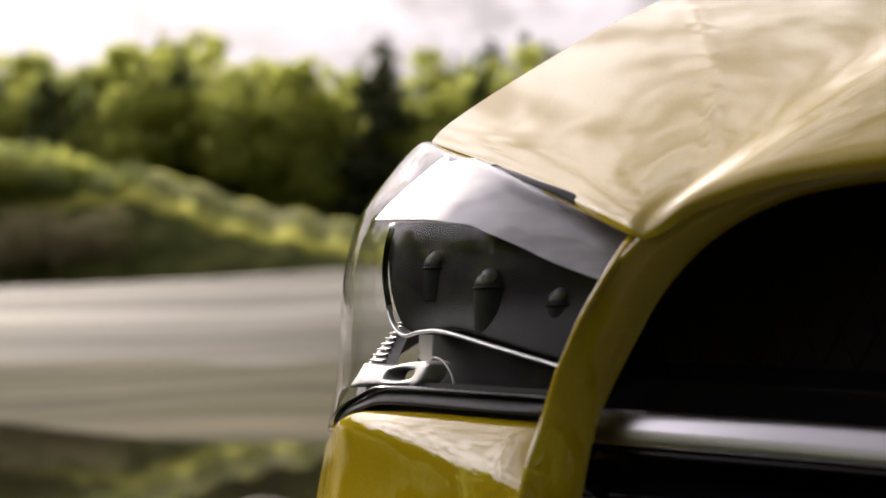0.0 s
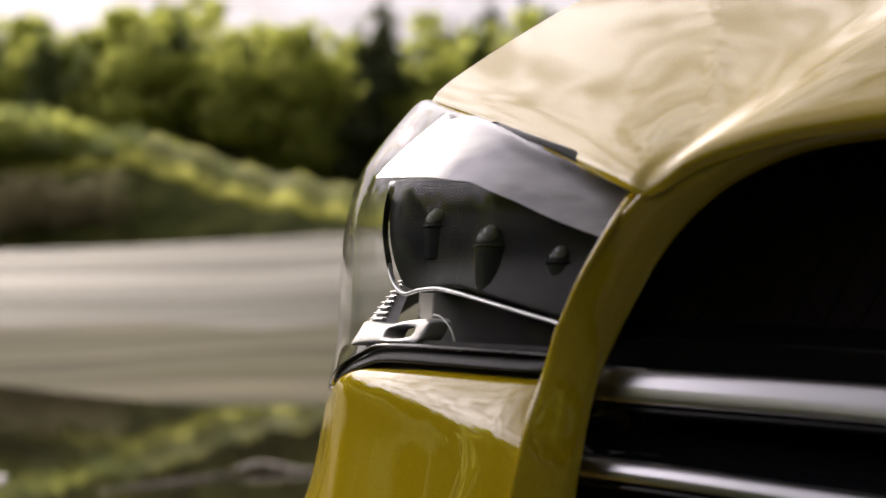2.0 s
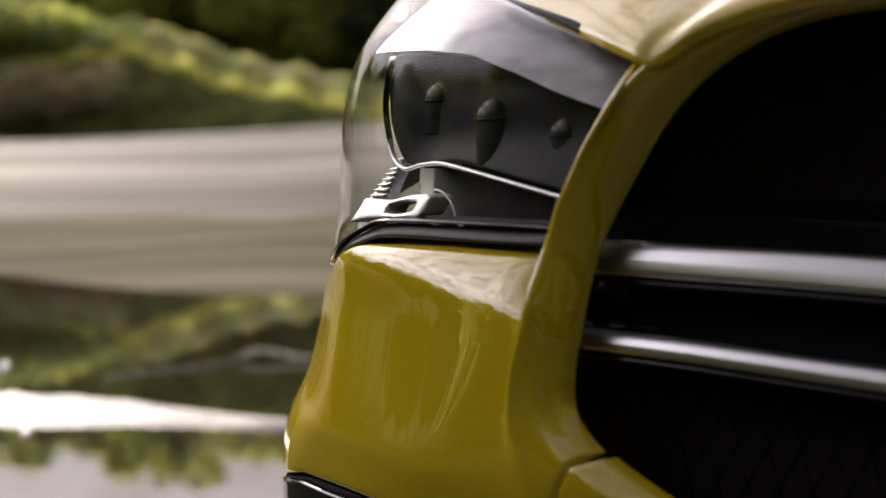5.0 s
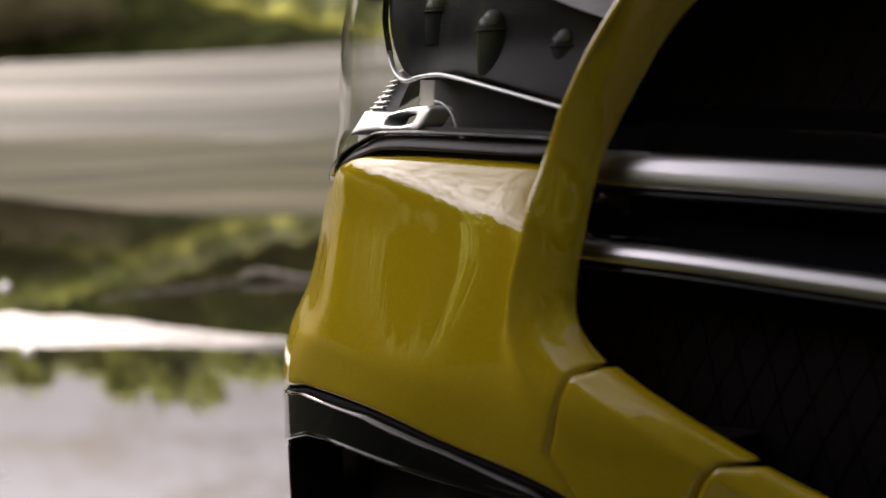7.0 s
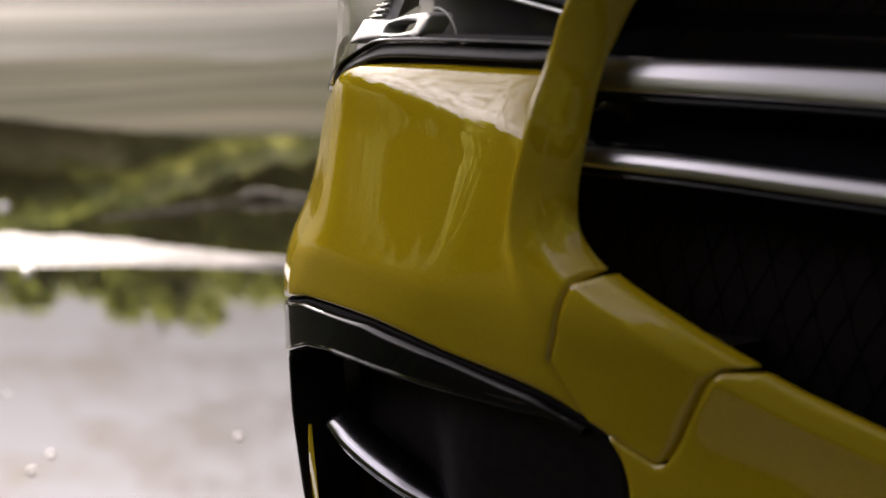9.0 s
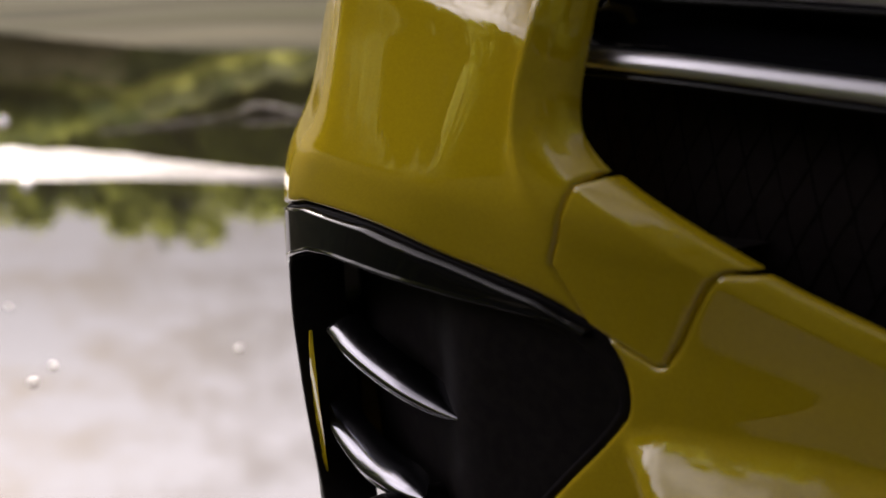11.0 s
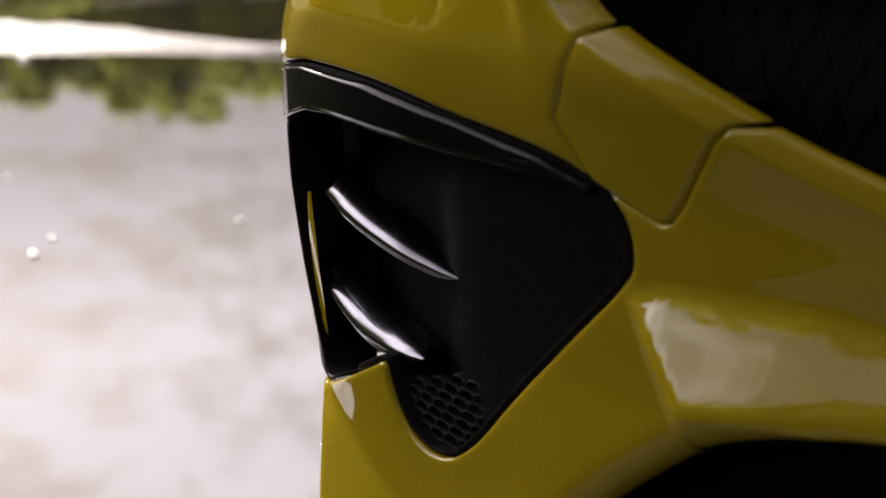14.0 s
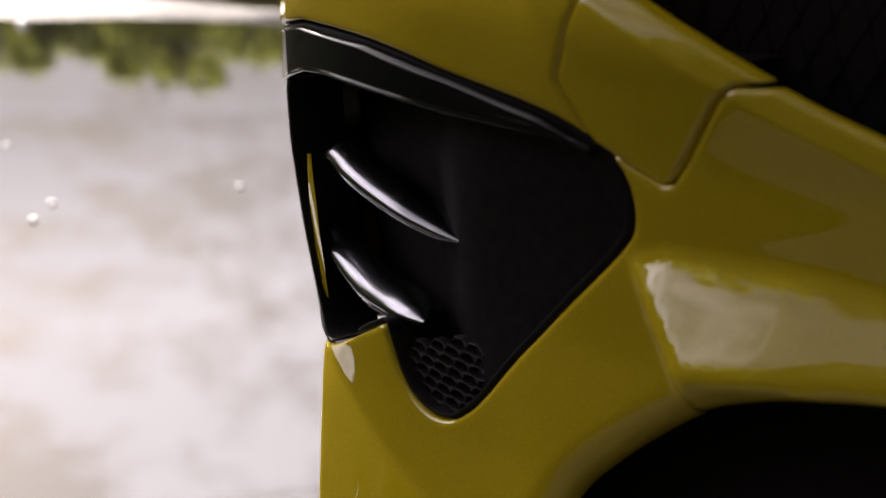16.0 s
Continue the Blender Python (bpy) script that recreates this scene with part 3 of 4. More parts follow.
def build_trees():
    rng = np.random.default_rng(11)
    V = [tree("broadleaf_tree", 1, 12, "broadleaf tree with sunlit yellow-green leaves", LEAF_A),
         tree("broadleaf_tree", 2, 12, "tall broadleaf tree in darker green leaf", LEAF_B),
         tree("pine_tree", 3, 12, "dark green pine with an uneven tip", LEAF_C),
         tree("broadleaf_tree", 4, 12, "young broadleaf tree with bright yellow-green leaves", LEAF_A),
         tree("pine_tree", 5, 12, "slim dark green conifer", LEAF_B)]
    spots = []
    # rows of trees along the dike; heights follow the skyline
    for row, (y, n, dz) in enumerate([(165, 32, 0), (181, 32, 0.5), (200, 28, 1.5)]):
        for i in range(n):
            x = -64 + (i + rng.uniform(-0.3, 0.3)) * 120 / n * y / 165
            a = x / y * 2565 + 784
            top = 55 + 25 * math.sin(a * 0.013) + (-25 if 560 < a < 700 else 0) + (40 if 700 < a < 780 else 0) + rng.uniform(-10, 50) + 25 * (row == 0)
            ztop = 0.62 + y * math.tan(math.atan((441 - top) / 2565) + radians(3.9))
            ground = 13.2 - 3.9 * float(smooth01((x + 24) / 18))
            kind = [0, 3, 0, 1, 3, 0, 1, 4][rng.integers(8)] if a < 540 else [1, 2, 1, 4, 2, 1, 3][rng.integers(7)]
            if row == 0 and rng.uniform() < 0.35:
                kind = 3
            spots.append((kind, x, y + rng.uniform(-2, 2), ground, max(0.4, (ztop - ground) / 12)))
    # unseen woods all round, added to block sky light and darken the car's reflections
    for i in range(40):
        w = radians(-30 - 62 * (i + rng.uniform(-0.3, 0.3)) / 40)
        r = rng.uniform(46, 58)
        spots.append(([0, 1, 3][rng.integers(3)], r * math.sin(w), r * math.cos(w), 0.6, rng.uniform(1.05, 1.5)))
    for i in range(18):
        w = radians(-95 - 45 * (i + rng.uniform(-0.3, 0.3)) / 18)
        r = rng.uniform(24, 30)
        spots.append((rng.integers(5), r * math.sin(w), r * math.cos(w), 0.15, rng.uniform(0.8, 1.05)))
    for i in range(42):
        w = radians(-165 - 105 * (i + rng.uniform(-0.3, 0.3)) / 42)
        r = rng.uniform(11, 16)
        spots.append((rng.integers(5), r * math.sin(w), r * math.cos(w), 0.15, rng.uniform(0.9, 1.15)))
    for i in range(40):
        w = radians(-95 - 165 * (i + rng.uniform(-0.3, 0.3)) / 40)
        r = rng.uniform(18, 21)
        spots.append((rng.integers(5), r * math.sin(w), r * math.cos(w), 0.15, rng.uniform(0.68, 0.82)))
    for i in range(24):
        w = radians(24 + 90 * (i + rng.uniform(-0.3, 0.3)) / 24)
        r = rng.uniform(60, 75)
        spots.append((rng.integers(5), r * math.sin(w), r * math.cos(w), -0.1, rng.uniform(0.8, 1.2)))
    scatter(V, spots)
    B = [bush(21, 3.0, "rounded bush with sunlit yellow-green leaves", LEAF_A), bush(22, 3.0, "dense dark green bush", LEAF_B), bush(23, 2.4, "clump of dry brown reeds and twigs", REED)]
    spots = []
    for i in range(84):
        x = -48 + i * 0.44 + rng.uniform(-0.6, 0.6)
        back = rng.uniform(0, 1)
        size = float(np.interp(x, [-38, -29, -21, -13], [1.45, 1.05, 0.55, 0.28])) * rng.choice([0.45, 0.7, 0.9, 1.15])
        spots.append((0 if rng.uniform() < 0.75 else 1, x, 104.5 + 6.5 * back, 10.9 + 1.8 * back - 3.9 * float(smooth01((x + 24) / 18)), size))
    for x in (-28.5, -26.6, -25.0, -30.2):
        spots.append((2, x, 99, 5.5 + rng.uniform(0, 1), rng.uniform(1.2, 1.9)))
    # unseen ring of bushes, added to close bright gaps in the paint's reflections
    for i in range(46):
        w = radians(-33 - 120 * (i + rng.uniform(-0.4, 0.4)) / 46)
        r = rng.uniform(20, 26)
        spots.append((1, r * math.sin(w), r * math.cos(w), 0.2, rng.uniform(0.5, 0.9)))
    scatter(B, spots)


build_trees()


def build_shallows():
    # pale sand bar that tapers to one side
    xs = np.linspace(-3.2, 0.1, 60)
    rng = np.random.default_rng(3)
    mid = np.interp(xs, [-3.2, -1.5, -1.0, -0.45, 0.1], [4.35, 4.30, 4.22, 3.95, 3.75])
    half = np.interp(xs, [-3.2, -1.5, -1.0, -0.8, -0.45, 0.1], [0.42, 0.42, 0.36, 0.20, 0.06, 0.03])
    rows = []
    for q in np.linspace(-1, 1, 13):
        wob = 0.05 * np.sin(xs * 9 + q * 2) + 0.03 * np.sin(xs * 23 + 3 * q)
        z = 0.022 * (1 - q * q) - 0.006 + 0.004 * np.sin(xs * 31 + q * 9) * (1 - q * q)
        rows.append(np.stack([xs, mid + half * q + wob * half, z], -1))
    tagged(part("sand_bar", sheet(rows), SAND), "pale dry sand bar tapering out into still water", "sand bar", kind="structure")
    p = spline([(-1.16, 4.9, 0.012), (-0.95, 5.1, 0.021), (-0.78, 5.3, 0.029), (-0.70, 5.45, 0.039), (-0.5, 5.4, 0.025), (-0.2, 5.35, 0.018)], 8)
    r = np.interp(np.linspace(0, 1, len(p)), [0, 0.5, 0.62, 1], [0.004, 0.007, 0.022, 0.004])
    tagged(part("driftwood", tube(p, r, 8), TWIG), "bleached crooked driftwood branch lying in shallow water", "driftwood")


build_shallows()


FLECKS = [(-0.599, 2.165, 0.006), (-0.605, 2.078, 0.007), (-0.325, 2.259, 0.006), (-1.101, 3.823, 0.016), (-1.576, 5.207, 0.020), (-0.776, 2.535, 0.004)]


def build_flecks():
    """Small flecks that float on the water, metallic to stand for its bright glints."""
    for x, y, r in FLECKS:
        bm = bmesh.new()
        bmesh.ops.create_icosphere(bm, subdivisions=2, radius=r)
        for v in bm.verts:
            v.co.z *= 0.5 + 0.3 * math.sin(9 * v.co.x / r)
        fleck = part("fluff", bm, FLECK_METAL, smooth=True)
        fleck.location = (x, y, (y - 4) * 0.0134 + 0.2 * r)
        tagged(fleck, "small fleck on still water, metallic so that it glints", "fluff", "flecks on the water")


build_flecks()

# ---- the car ----
car = new("car")
car.location = (0.30, 1.05, 0.0)
bpy.context.view_layer.update()
tagged(car, "yellow car with chrome grille bars standing in shallow water", "car")

GRILLE_EDGE = spline([(0.60, 0.705), (0.40, 0.702), (0.300, 0.700), (0.2362, 0.6941), (0.2074, 0.6885), (0.1860, 0.6755), (0.1702, 0.6579), (0.1556, 0.632), (0.1408, 0.590), (0.1405, 0.5458),
                      (0.1405, 0.5253), (0.1440, 0.5105), (0.1584, 0.4953), (0.1906, 0.4760), (0.2373, 0.4525), (0.2709, 0.4381), (0.40, 0.380), (0.60, 0.33)], 10)
_t = np.gradient(GRILLE_EDGE, axis=0)
GRILLE_OUT = np.stack([_t[:, 1], -_t[:, 0]], 1) / np.linalg.norm(_t, axis=1)[:, None]          # points away from the opening
if GRILLE_OUT[20, 1] < 0:
    GRILLE_OUT = -GRILLE_OUT


CORNER_X = -0.0775
LOW_EDGE = spline([(0.60, 0.315), (0.40, 0.337), (0.2933, 0.3378), (0.2713, 0.3358), (0.2514, 0.3315), (0.2306, 0.3232), (0.2000, 0.3040), (0.1640, 0.2710), (0.1401, 0.2431), (0.122, 0.205), (0.112, 0.16), (0.108, 0.105)], 8)
# section through the rim of the grille: return face, crease, sloping face, outer crease, step down
BEAD_D = np.linspace(0, 0.03, 121)
soft = np.exp(-0.5 * (np.arange(-8, 9) / 2.6)**2)
BEAD_H = np.convolve(np.pad(np.interp(BEAD_D, [0, 0.0045, 0.0113, 0.0162], [0.0014, 0.0102, 0.0192, 0.0]), 8, mode="edge"), soft / soft.sum(), "valid")
BEVEL_H = np.convolve(np.pad(np.interp(BEAD_D, [0, 0.0085], [1.0, 0.0]), 8, mode="edge"), soft / soft.sum(), "valid")


def body_relief(s, z):
    """The bead round the grille, the ledge under the headlamp and the flare over the lower intake."""
    s, z = np.atleast_1d(s), np.atleast_1d(z)
    dg = dist_to(np.stack([s, z], 1), GRILLE_EDGE)
    wu = 0.5 * np.clip((z - 0.455) / 0.105, 0, 1) + 0.5 * smooth01((z - 0.445) / 0.125)
    upper = np.interp(dg / (1 + 1.5 * (1 - wu)), BEAD_D, BEAD_H)
    over_top = smooth01((s - 0.166) / 0.02) * smooth01((z - 0.62) / 0.03)          # under the hood's nose the rim stays low
    upper = upper * (1 - over_top) + np.minimum(upper, 0.0096) * over_top
    lower = -0.0065 * np.interp(dg, BEAD_D, BEVEL_H)
    belt = np.interp(s, [-0.16, -0.058, 0.008, 0.051, 0.0855, 0.111], [0.472, 0.481, 0.482, 0.480, 0.4765, 0.4725])
    brow = 0.0042 * np.where(z < belt, np.clip((z - 0.452) / (belt - 0.452), 0, 1), np.clip(1 - (z - belt) / 0.075, 0, 1)**1.5)
    brow = brow * smooth01((s + 0.13) / 0.09) * smooth01((0.118 - s) / 0.06)
    line = np.interp(s, [-0.04, -0.015, 0.047, 0.085, 0.118, 0.135], [0.592, 0.583, 0.571, 0.561, 0.555, 0.575])
    over = 0.5 * ((z - line) + np.sqrt((z - line)**2 + 0.004**2)) - 0.0003
    ledge = -0.42 * np.clip(over, 0, 0.06) * smooth01((s + 0.04) / 0.03) * smooth01((0.135 - s) / 0.015) * smooth01((z - 0.50) / 0.03)
    crease = np.interp(s, [0.15, 0.187, 0.20, 0.25, 0.28, 0.45], [0.379, 0.382, 0.3865, 0.3857, 0.381, 0.365])
    start = 0.180 + 0.30 * (0.383 - z)
    flare = np.clip(np.minimum(0.72 * (crease - z), 1.1 * (s - start)), 0, 0.033) * smooth01((z - 0.15) / 0.12)
    right = ((s + 0.07) * 0.356 + (z - 0.24) * 0.934)
    # the edge rolls in at the lower intake
    dl = dist_to(np.stack([s, z], 1), LOW_EDGE)
    tuck = -0.008 * np.clip(1 - dl / 0.016, 0, 1)**2
    # lower outer facet, turned up along a line that falls from the fog lamp's tip, and the sharp corner that closes it
    facet = 0.45 * (np.sqrt((right - 0.010)**2 + 0.0015**2) - (right - 0.010)) * 0.5 * smooth01((0.262 - z) / 0.03)
    beyond = CORNER_X - (S_DIR[0] * s + N_DIR[0] * (arch(s, z) + facet))
    facet = facet - 1.3 * 0.5 * (beyond + np.sqrt(beyond**2 + 0.003**2)) * smooth01((0.33 - z) / 0.05)
    return wu * upper + (1 - wu) * lower + ledge + flare + brow + tuck + facet


TOW = np.array([(0.1610, 0.4935), (0.1530, 0.4890), (0.1500, 0.4800), (0.1445, 0.4530), (0.1640, 0.4280), (0.1945, 0.4140), (0.1972, 0.4150), (0.2017, 0.4235), (0.2106, 0.4505), (0.2150, 0.4575), (0.2210, 0.4608)])
FOG = spline([(-0.205, 0.3900), (-0.205, 0.4220), (-0.150, 0.4370), (-0.0939, 0.4468), (-0.0646, 0.4515), (0.0186, 0.4536), (0.0883, 0.4455), (0.1378, 0.4368), (0.1655, 0.4258), (0.1765, 0.4150), (0.1819, 0.4006), (0.1806, 0.3874),
              (0.1523, 0.3513), (0.1185, 0.3119), (0.095, 0.2841), (0.0785, 0.2692), (0.066, 0.2625), (0.0536, 0.2610), (0.044, 0.2636), (0.0357, 0.2685), (0.0275, 0.2800), (0.0230, 0.2930),
              (0.0190, 0.3015), (0.0060, 0.2960), (-0.0284, 0.2785), (-0.0700, 0.2590), (-0.1000, 0.2485), (-0.150, 0.2440), (-0.178, 0.262), (-0.196, 0.320)], 8, closed=True)


TOW_A, TOW_B = (int(np.argmin(np.linalg.norm(GRILLE_EDGE - TOW[k], axis=1))) for k in (0, -1))
TOW_N = len(TOW) - 2
TOW = np.vstack([GRILLE_EDGE[TOW_A:TOW_A + 1], TOW[1:-1], GRILLE_EDGE[TOW_A + 1:TOW_B + 1][::-1]])


def cut(poly, centre, grow):
    c = np.asarray(poly)
    t = np.roll(c, -1, 0) - np.roll(c, 1, 0)
    n = np.stack([t[:, 1], -t[:, 0]], 1)
    n /= np.linalg.norm(n, axis=1)[:, None] + 1e-12
    if ((n * (c - centre)).sum(1) < 0).mean() > 0.5:
        n = -n
    return c + n * grow


def build_bumper():
    ge = GRILLE_EDGE
    over = (GRILLE_EDGE + 0.013 * GRILLE_OUT)[:54]          # the bead runs on above the grille, under the hood
    tow_gap = cut(TOW, TOW.mean(0), 0.0011)[1:TOW_N + 1]          # the seam round the cover
    lamp_side = spline([(0.1525, 0.6790), (0.148, 0.6700), (0.1353, 0.640), (0.1215, 0.600), (0.1140, 0.5850)], 8)
    top = spline([(0.1098, 0.5842), (0.0337, 0.5862), (-0.0100, 0.5858), (-0.0291, 0.5848), (-0.0500, 0.5815), (-0.0691, 0.5770), (-0.116, 0.566), (-0.16, 0.562), (-0.24, 0.570), (-0.33, 0.58)], 8)
    left = np.array([(0.0, 0.10), (-0.15, 0.10), (-0.33, 0.12), (-0.33, 0.30), (-0.33, 0.56)])
    outline = np.vstack([ge[:TOW_A], tow_gap, ge[TOW_B + 1:], LOW_EDGE, left, top[::-1], lamp_side[::-1], over[::-1]])
    part("bumper", panel(outline, [cut(FOG, FOG.mean(0), 0.0012)], body_relief, 0.0030, 0.004, 0.0042, (GRILLE_EDGE, GRILLE_OUT)), PAINT, car)
    part("tow_hook_cover", panel(TOW, (), body_relief, 0.0016, 0.008, 0.003, (GRILLE_EDGE, GRILLE_OUT)), PAINT, car)


build_bumper()


def build_hood():
    b0, b1 = np.array([0.868, 0.496, 0]), np.array([0.80, 0.60, 0])
    A = np.array([-0.007, 0.876, 0.745])
    B = place(0.160, 0.6765, 0.018)
    front = [A, A + (B - A) * 0.33 + [0, 0, 0.002], A + (B - A) * 0.66 + [0, 0, 0.002], B]
    for k, d in ((56, 0.0095), (50, 0.0070), (44, 0.0052), (38, 0.0045), (30, 0.0045), (22, 0.0045), (12, 0.0045), (0, 0.0045)):
        front.append(place(*(GRILLE_EDGE[k] + d * GRILLE_OUT[k]), float(np.interp(d, BEAD_D, BEAD_H)) + 0.0006))
    E = spline(front, 14)
    a = np.linspace(0, 1, len(E))
    rho, roll = 0.004, 0.005
    free = (1 - smooth01((a - 0.25) / 0.22))[:, None]          # 1: a lip over the lamp; 0: the hood grows out of the rim of the grille
    ridge_r = np.interp(a, [0, 0.33, 0.5], [0.20, 0.050, 0.0])
    ridge_h = np.interp(a, [0, 0.29, 0.37], [0.0018, 0.0015, 0.0])
    rows = [E + free * np.array(v) + (1 - free) * np.array([0, 0, -0.0002 * (5 - k)])
            for k, v in enumerate(([0.014, 0.008, -0.0045], [0.0012, 0.0007, -0.0046], [0.0002, 0.0001, -0.0042], [0.0, 0.0, -0.0035], [0.0, 0.0, -0.0006]))]
    back, out3 = np.array([0.24, 0.97, 0]), np.array([N_DIR[0], N_DIR[1], 0])
    # the rounded nose between rim and hood: outwards and up, then over
    knee, n0, n1, t0, t1 = 0.018, np.array([0.0102, 0.0045]), np.array([0.0045, 0.0170]), np.array([0.0150, 0.0110]), np.array([-0.0170, 0.0125])
    rs = np.concatenate([np.linspace(0.0003, knee, 14), np.linspace(0.0215, 0.26, 62), np.linspace(0.28, 1.30, 40)])
    at, last, at_knee = np.zeros_like(E), 0.0, 0
    for r in rs:
        turn = float(smooth01((r - 0.24) / 0.25))
        bb = (b0 + (b1 - b0) * a[:, None]) * (1 - turn) + back * turn
        at = at + bb * (r - last)
        last = r
        u = min(r / knee, 1.0)
        rise = r if r < 0.45 else 0.45 + (r - 0.45) * 0.25
        z = 0.70 * rise - 0.60 * rise * rise + 0.02 * max(r - 0.45, 0)
        bump = ridge_h * np.exp(-((r - ridge_r) / 0.005)**2)
        lip = E + at + np.stack([0 * a, 0 * a, z + rho * (1 - np.exp(-r / roll)) + 0 * a], -1)
        q = (2 * u**3 - 3 * u**2 + 1) * n0 + (u**3 - 2 * u**2 + u) * t0 + (3 * u**2 - 2 * u**3) * n1 + (u**3 - u**2) * t1 - n0
        nose = E + out3 * q[0]
        if u < 1:
            z_knee, at_knee = z, at
            nose = nose + np.stack([0 * a, 0 * a, q[1] + 0 * a], -1)
        else:
            nose = nose + (at - at_knee) + np.stack([0 * a, 0 * a, q[1] + z - z_knee + 0 * a], -1)
        P = free * lip + (1 - free) * nose
        # away from its front edge the hood evens out
        sig = 16.0 * min(1.0, max(0.0, r - 0.003) / 0.06)
        if sig > 0.3:
            m = int(3 * sig) + 1
            g = np.exp(-0.5 * (np.arange(-m, m + 1) / sig)**2)
            far = np.arange(1, m + 1)[:, None]
            ext = np.vstack([P[0] + (P[0] - P[1]) * far[::-1], P, P[-1] + (P[-1] - P[-2]) * far])
            P = np.stack([np.convolve(ext[:, i], g / g.sum(), "valid") for i in range(3)], -1)
        P[:, 2] += 0.32 * bump * (1 + 0.30 * math.sin(173 * r) + 0.25 * math.sin(411 * r + 1) + 0.2 * math.sin(977 * r))          # uneven crease
        rows.append(P)
    part("hood", sheet(rows), PAINT, car)
    # fender on the far side, with its wheel arch
    t = np.linspace(0.30, 1.45, 60)
    low_z = np.where(abs(t - 0.80) < 0.37, 0.28 + np.sqrt(np.maximum(0.37**2 - (t - 0.80)**2, 0)), 0.14)
    side = []
    for q in np.linspace(0, 1, 14):
        bulge = 0.05 * math.sin(q * math.pi * 0.55)
        z = low_z + (0.80 + 0.06 * smooth01((t - 0.3) / 1.0) - low_z) * q
        inset = 0.02 + 0.10 * max(q - 0.75, 0) / 0.25
        side.append(np.stack([-0.06 + 0.24 * t + (inset - bulge) * 0.97, 0.95 + 0.97 * t - (inset - bulge) * 0.24, z], -1))
    part("fender", sheet(side), PAINT, car)
    edge = np.array([r[0] for r in rows[5:]])
    u = np.linspace(0, 1, 50)
    at = np.linspace(0, 1, len(edge))
    A3 = np.stack([np.interp(u, at, edge[:, i]) for i in range(3)], -1) + np.array([0.004, 0.004, -0.006])
    B3 = np.stack([np.interp(u, np.linspace(0, 1, 60), side[-1][:, i]) for i in range(3)], -1)
    part("fender_top", sheet([A3, A3 * 0.6 + B3 * 0.4 + np.array([0, 0, -0.004]), B3], True), PAINT, car)


build_hood()


def bar_on(line, half, thick, off, n=7):
    """A rounded bar that follows a curve on the surface; half its height, thick outwards."""
    L = np.asarray(line)
    rows = []
    for w in np.linspace(0, 2 * math.pi, 17):
        c, s_ = math.cos(w), math.sin(w)
        rows.append(place(L[:, 0], L[:, 1] + half * np.sign(s_) * abs(s_)**0.7, off + thick * np.sign(c) * abs(c)**0.7))
    V, F = sheet(np.array(rows).transpose(1, 0, 2))
    k = 17
    F = list(F) + [tuple(range(k - 1)), tuple(len(V) - k + i for i in range(k - 1))[::-1]]
    return V, F


def build_grille():
    s, z = np.meshgrid(np.linspace(0.05, 0.62, 60), np.linspace(0.12, 0.71, 50))
    backing = part("grille", sheet(place(s, z, -0.075)), DARK, car, "black recessed grille with two chrome bars")
    for pts, hh in (([(0.095, 0.5832), (0.1247, 0.5822), (0.1631, 0.5805), (0.2069, 0.5782), (0.2406, 0.5759), (0.42, 0.563), (0.60, 0.552)], 0.0084),
                    ([(0.095, 0.5450), (0.1238, 0.5436), (0.1736, 0.5404), (0.2177, 0.5358), (0.2511, 0.5321), (0.42, 0.513), (0.60, 0.498)], 0.0050)):
        line = spline(pts, 10)
        part("grille_bar", bar_on(line, hh, 0.006, -0.030), CHROME, backing, "satin chrome bar")
        part("grille_vane", sheet([place(line[:, 0], line[:, 1] + 0.6 * hh, -0.033), place(line[:, 0], line[:, 1] + hh + 0.010, -0.047), place(line[:, 0], line[:, 1] + hh + 0.022, -0.070)]), GLOSS, backing, "gloss black vane behind the bar")
        part("grille_bar_lip", bar_on(line - [0, hh + 0.0022], 0.0016, 0.004, -0.031), GLOSS, backing, "gloss black lip below the bar")
    # diagonal mesh behind the bars
    for i in range(40):
        s0 = 0.06 + i * 0.0135
        for sg in (1, -1):
            line = np.stack([np.linspace(s0, s0 + sg * 0.10, 16), np.linspace(0.42, 0.70, 16)], 1)
            part("mesh_bar", bar_on(line, 0.0010, 0.0008, -0.0745), DARK, backing)
    # rear wall and roof of the opening
    s, z = np.meshgrid(np.linspace(-0.32, 0.62, 60), np.linspace(0.04, 0.565, 40))
    part("inner_panel", sheet(place(s * 0.93, z, -0.11)), DARK, car, "black inner panel")
    s, z = np.meshgrid(np.linspace(-0.085, 0.62, 50), np.linspace(0.56, 0.74, 16))
    part("inner_panel", sheet(place(s, z, -0.115)), DARK, car, "black inner panel")


build_grille()


